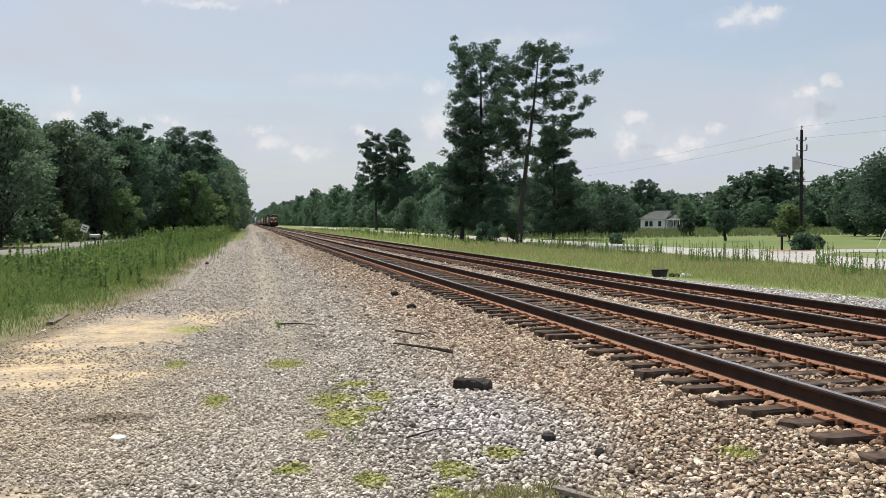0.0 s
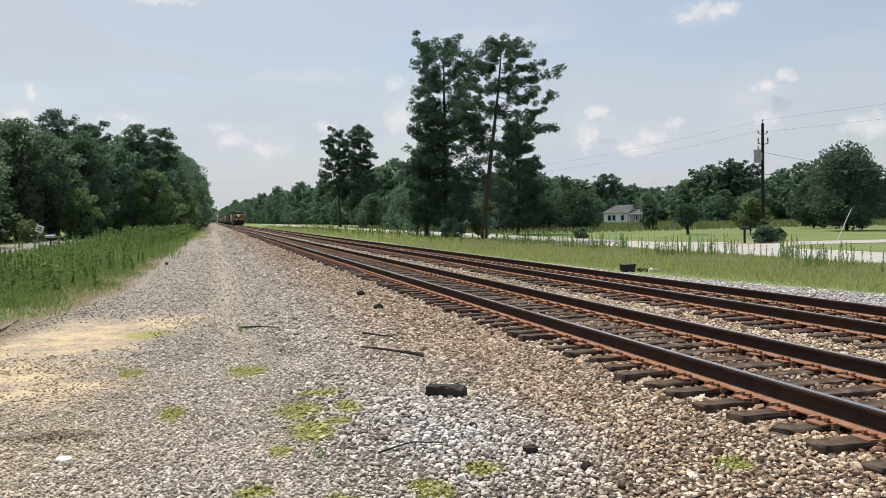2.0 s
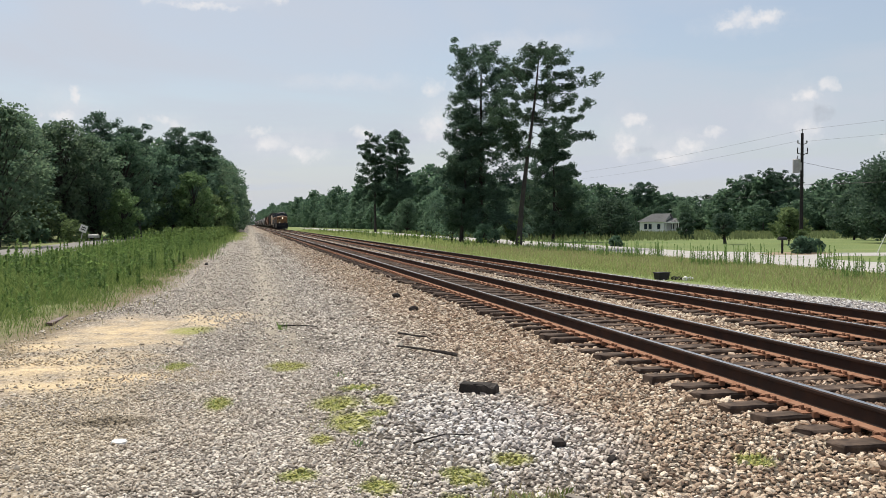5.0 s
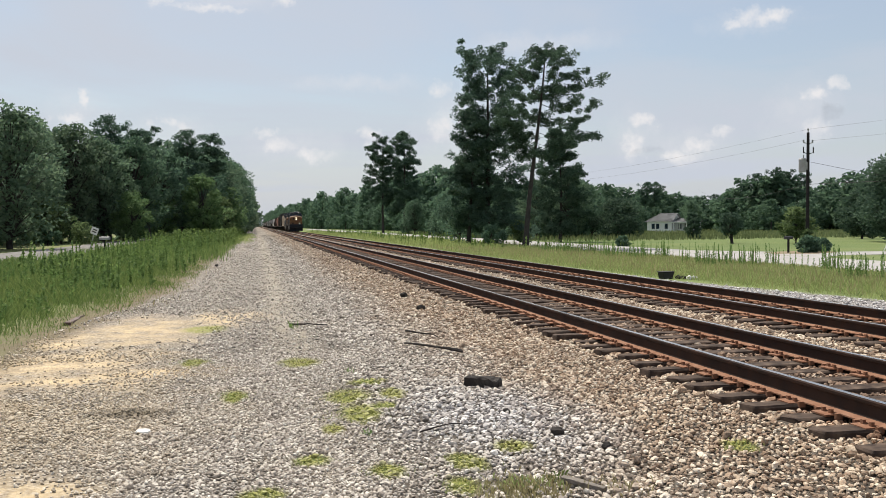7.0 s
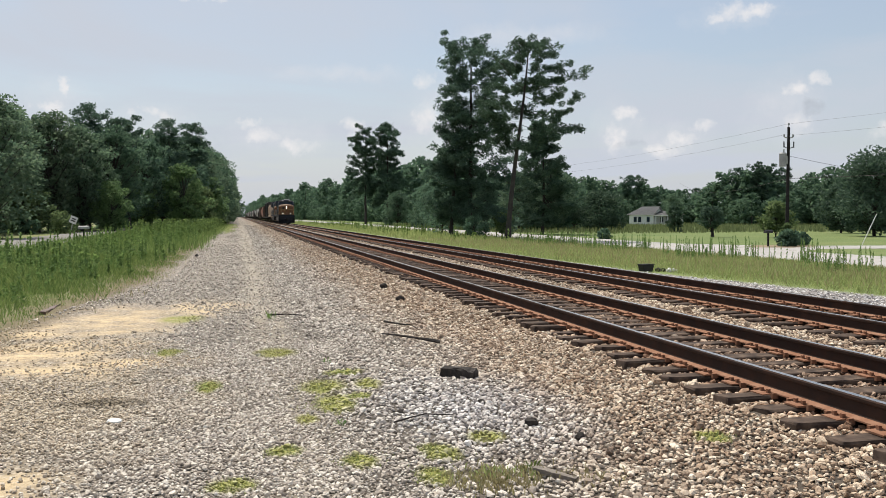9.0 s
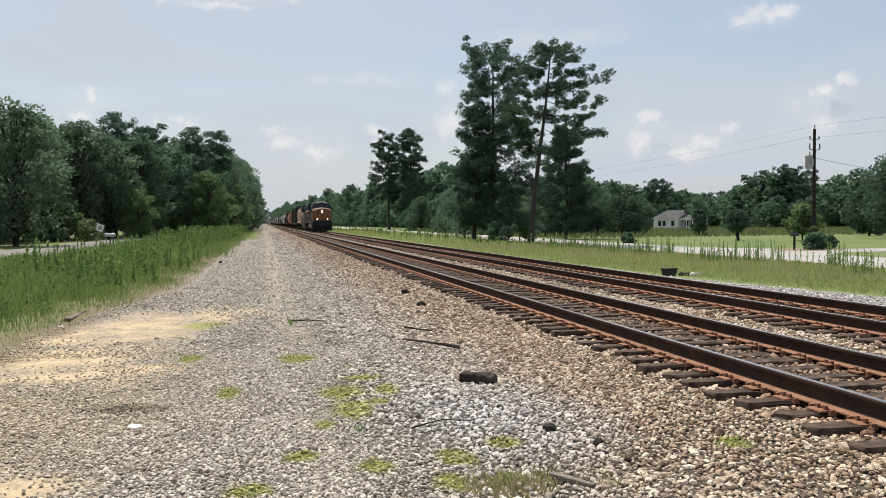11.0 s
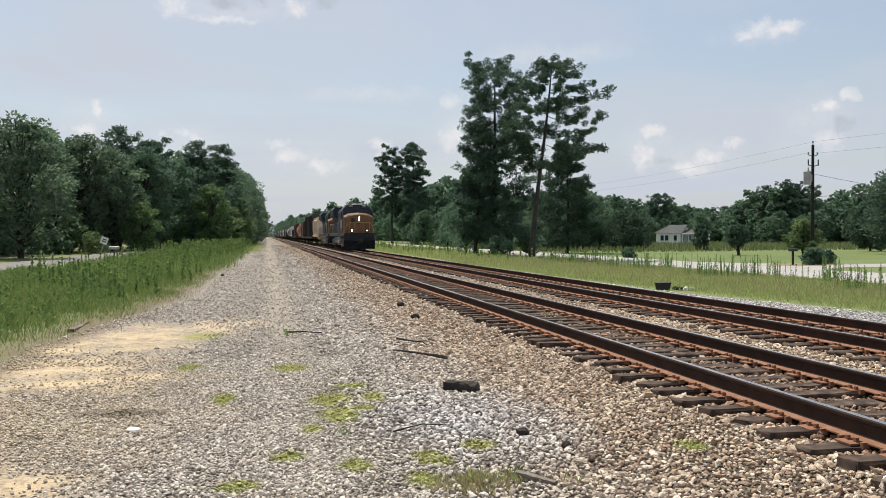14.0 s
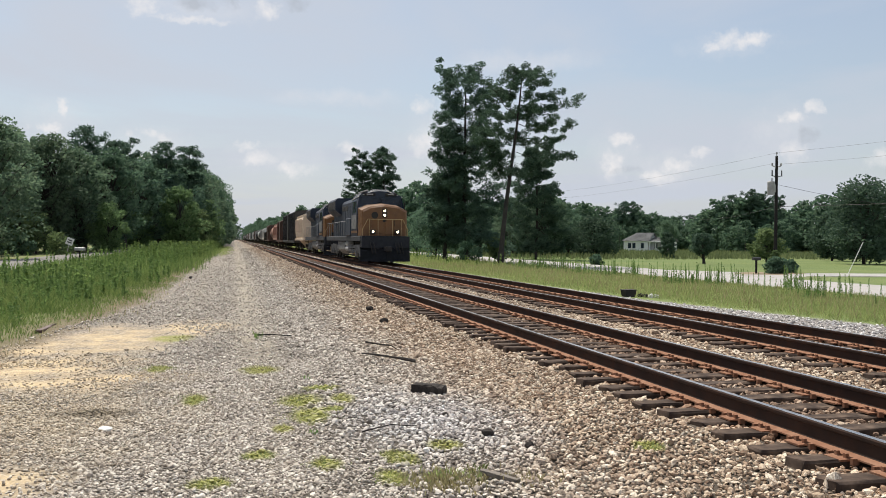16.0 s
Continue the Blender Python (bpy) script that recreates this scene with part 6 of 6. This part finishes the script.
def build_small_things():
    top = utility_pole(40.46, 58.4, 9.0, True)
    far_top = utility_pole(38.6, 128, 9.0, False)
    wire("power_line", (40.46, 58.4, top + 0.25), (38.6, 128, far_top + 0.1), 0.7, 0.0055, "thin overhead power line along the road")
    wire("power_line", (40.06, 58.4, top - 0.6), (38.4, 128, far_top - 0.6), 0.8, 0.0055, "thin overhead power line along the road")
    wire("power_line", (40.46, 58.4, top + 0.25), (44, -20, top + 0.6), 0.7, 0.0055, "thin overhead power line along the road")
    wire("power_line", (40.86, 58.4, top - 0.6), (44.4, -20, top - 0.2), 0.8, 0.0055, "thin overhead power line along the road")
    wire("phone_cable", (40.46, 58.3, top - 3.9), (44, -20, top - 3.5), 0.5, 0.016, "thick low cable between the poles")
    wire("phone_cable", (40.46, 58.5, top - 3.9), (104, 192, 10.0), 1.6, 0.014, "low cable running off behind the house")
    wire("service_drop", (40.61, 58.4, top - 2.2), (66, 62, 4.6), 0.5, 0.012, "service cable leaving the pole")
    guy = thing("guy_wire", "slanted guy wire with a white guard", "cable")
    bm = bmesh.new()
    rod(bm, (0, 0, 0), (1.6, 0.4, 2.4), 0.022, n=8)
    part("guard", bm, M["white"], guy, "white plastic guard")
    guy.matrix_basis = pose(42.3, 52.6, -0.37)
    # roadside mailbox
    mail = thing("mailbox", "dark mailbox on a grey timber post", "mailbox")
    bm = bmesh.new()
    box(bm, 0, 0, 0.5, 0.12, 0.12, 1.0, 0.01)
    part("post", bm, M["pole"], mail)
    bm = bmesh.new()
    prof = [(-0.13, 0)] + [(0.13 * -math.cos(a), 0.13 + 0.1 * math.sin(a)) for a in np.linspace(0, math.pi, 9)] + [(0.13, 0)]
    extrude_y(bm, [(a, b + 1.0) for a, b in prof], -0.3, 0.3)
    bmesh.ops.rotate(bm, verts=bm.verts, matrix=Matrix.Rotation(radians(90), 3, "Z"))
    part("box", bm, M["black"], mail, "black metal box")
    mail.matrix_basis = pose(36.7, 55.2, -0.36)
    # black bin beside the far track, with rubble
    bm = bmesh.new()
    a = box(bm, 0, 0, 0.14, 0.62, 0.42, 0.28, 0.03)
    for v in bm.verts:
        if v.co.z < 0.1:
            v.co.x *= 0.8
    box(bm, 0, 0, 0.285, 0.66, 0.46, 0.03, 0.01)
    ob = tagged(as_object("switch_box", bm, M["under"]), "low black box beside the far rail", "box")
    ob.matrix_basis = pose(12.95, 26.6, float(ground_z(12.95, 26.6)) - 0.01, 0, 0, 12) @ Matrix.Diagonal((0.74, 0.74, 0.85, 1))
    for k in range(5):
        lump("rubble_stone", "dark and grey broken stone beside the black box", "stone", 13.35 + 0.13 * k, 26.5 - 0.12 * (k % 3), 0.2, 0.16, 0.17, 40 * k, M["dark_wood"] if k < 2 else M["stone"], 30 + k, "rubble by the box")
    # tilted road sign, standing in the far verge
    sign = thing("road_sign", "tilted square white sign on a leaning post", "sign")
    bm = bmesh.new()
    rod(bm, (0, 0, 0), (0.35, 0, 1.3), 0.03, n=8)
    part("post", bm, M["grey"], sign)
    bm = bmesh.new()
    box(bm, 0, 0, 0, 0.5, 0.02, 0.5, 0.01)
    board = part("board", bm, M["white"], sign, "white square board")
    board.matrix_basis = pose(0.42, -0.04, 1.55, 0, 22, 0)
    for z, w in ((0.08, 0.28), (-0.07, 0.32)):
        bm = bmesh.new()
        box(bm, 0, -0.016, z, w, 0.01, 0.075)
        part("bar", bm, M["under"], board, "plain dark bar")
    sign.matrix_basis = pose(-11.9, 65, -0.05, 0, 0, -8)
    box2 = thing("mailbox", "pale mailbox on a dark post by the side road", "mailbox")
    bm = bmesh.new()
    box(bm, 0, 0, 0.45, 0.1, 0.1, 0.9, 0.01)
    part("post", bm, M["pole"], box2)
    bm = bmesh.new()
    extrude_y(bm, [(a * 1.2, b + 0.9) for a, b in prof], -0.35, 0.35)
    bmesh.ops.rotate(bm, verts=bm.verts, matrix=Matrix.Rotation(radians(80), 3, "Z"))
    part("box", bm, M["grey"], box2)
    box2.matrix_basis = pose(-11.0, 66, -0.05)
    # on the gravel
    timber("sleeper_stub", "short charred offcut of a sleeper lying on gravel", 2.08, 9.28, 0.40, 0.17, 0.12, -28, M["dark_wood"], 1, 0.0, 2)
    timber("broken_plank", "weathered grey plank end lying in the grass", 1.8, 5.52, 0.32, 0.06, 0.03, -42, M["old_plank"], 2, 0.02, 6)
    timber("half_buried_timber", "dark half-buried timber at the grass edge", -3.92, 18.6, 2.2, 0.12, 0.12, 92, M["brown"], 3, -0.085, 1.2)
    stick("fallen_branch", "dark bent branch lying on gravel", [(2.37, 11.4, 0.03), (2.1, 11.9, 0.05), (1.75, 12.6, 0.02)], 0.025, M["dark_wood"], 1)
    stick("fallen_branch", "thin dark branch lying on gravel", [(0.2, 15.8, 0.0), (0.55, 15.85, 0.02), (0.95, 15.8, 0.0)], 0.018, M["dark_wood"], 2)
    stick("fallen_branch", "thin dark branch on the ballast", [(2.05, 14.2, 0.02), (2.35, 13.5, 0.03), (2.4, 13.2, 0.0)], 0.016, M["dark_wood"], 3)
    stick("fallen_branch", "thin twig lying on pale stones", [(1.0, 7.3, 0.01), (1.3, 7.45, 0.02), (1.55, 7.4, 0.0)], 0.008, M["dark_wood"], 4)
    for k, (x, y, s) in enumerate(((2.14, 7.0, 0.13), (2.36, 6.45, 0.1), (1.95, 7.9, 0.08), (3.1, 20.6, 0.2), (2.95, 17.6, 0.2), (-2.1, 39.9, 0.2))):
        lump("dark_stone", "dark slag lump lying on the gravel", "stone", x, y, s, s * 0.8, s * 0.75, 50 * k, M["dark_wood"], 60 + k, "dark lumps")
    bm = bmesh.new()
    rod(bm, (0, 0, 0), (0, 0, 0.014), 0.065, 0.058, 20)
    ob = tagged(as_object("plastic_lid", bm, M["white"]), "flat white plastic lid lying on gravel", "lid")
    ob.matrix_basis = pose(-1.36, 7.95, float(ground_z(-1.36, 7.95)) + 0.012, 4, 3, 0)
    for k, (x, y, w, d) in enumerate(MOSS[:16]):
        tagged(tuft(x, y, int(3600 * w * d + 90), 0.034, M["straw" if k % 3 == 1 else "grass_pale"], 200 + k, "low mat of yellow-green moss and weed on gravel", (w + d) * 0.3, 0.005), kind="stuff")
    for x, y, n, h, mat, sp in ((1.36, 5.5, 420, 0.07, "straw", 0.14), (1.5, 5.55, 360, 0.07, "straw", 0.13), (1.45, 5.6, 120, 0.08, "grass_pale", 0.1), (1.25, 5.6, 220, 0.055, "straw", 0.12), (1.68, 5.72, 34, 0.1, "grass", 0.035), (0.56, 7.44, 16, 0.07, "weed", 0.025),
                                (0.24, 15.4, 22, 0.16, "weed", 0.04), (0.74, 10.7, 14, 0.08, "weed", 0.03), (2.0, 5.5, 90, 0.08, "straw", 0.12), (3.3, 6.05, 60, 0.05, "grass_pale", 0.08)):
        tagged(tuft(x, y, n, h, M[mat], int(abs(100 * x) + y), "tuft of green and straw coloured grass on gravel", sp), kind="stuff")


# ---- placing ----
CONSIST = build_train()
build_house()
build_trees()
build_small_things()
build_verges()
build_stones()
for track_x, track_seed in ((TRACKS[0], 5), (TRACKS[1], 6)):
    build_track(track_x, track_seed)
motions()
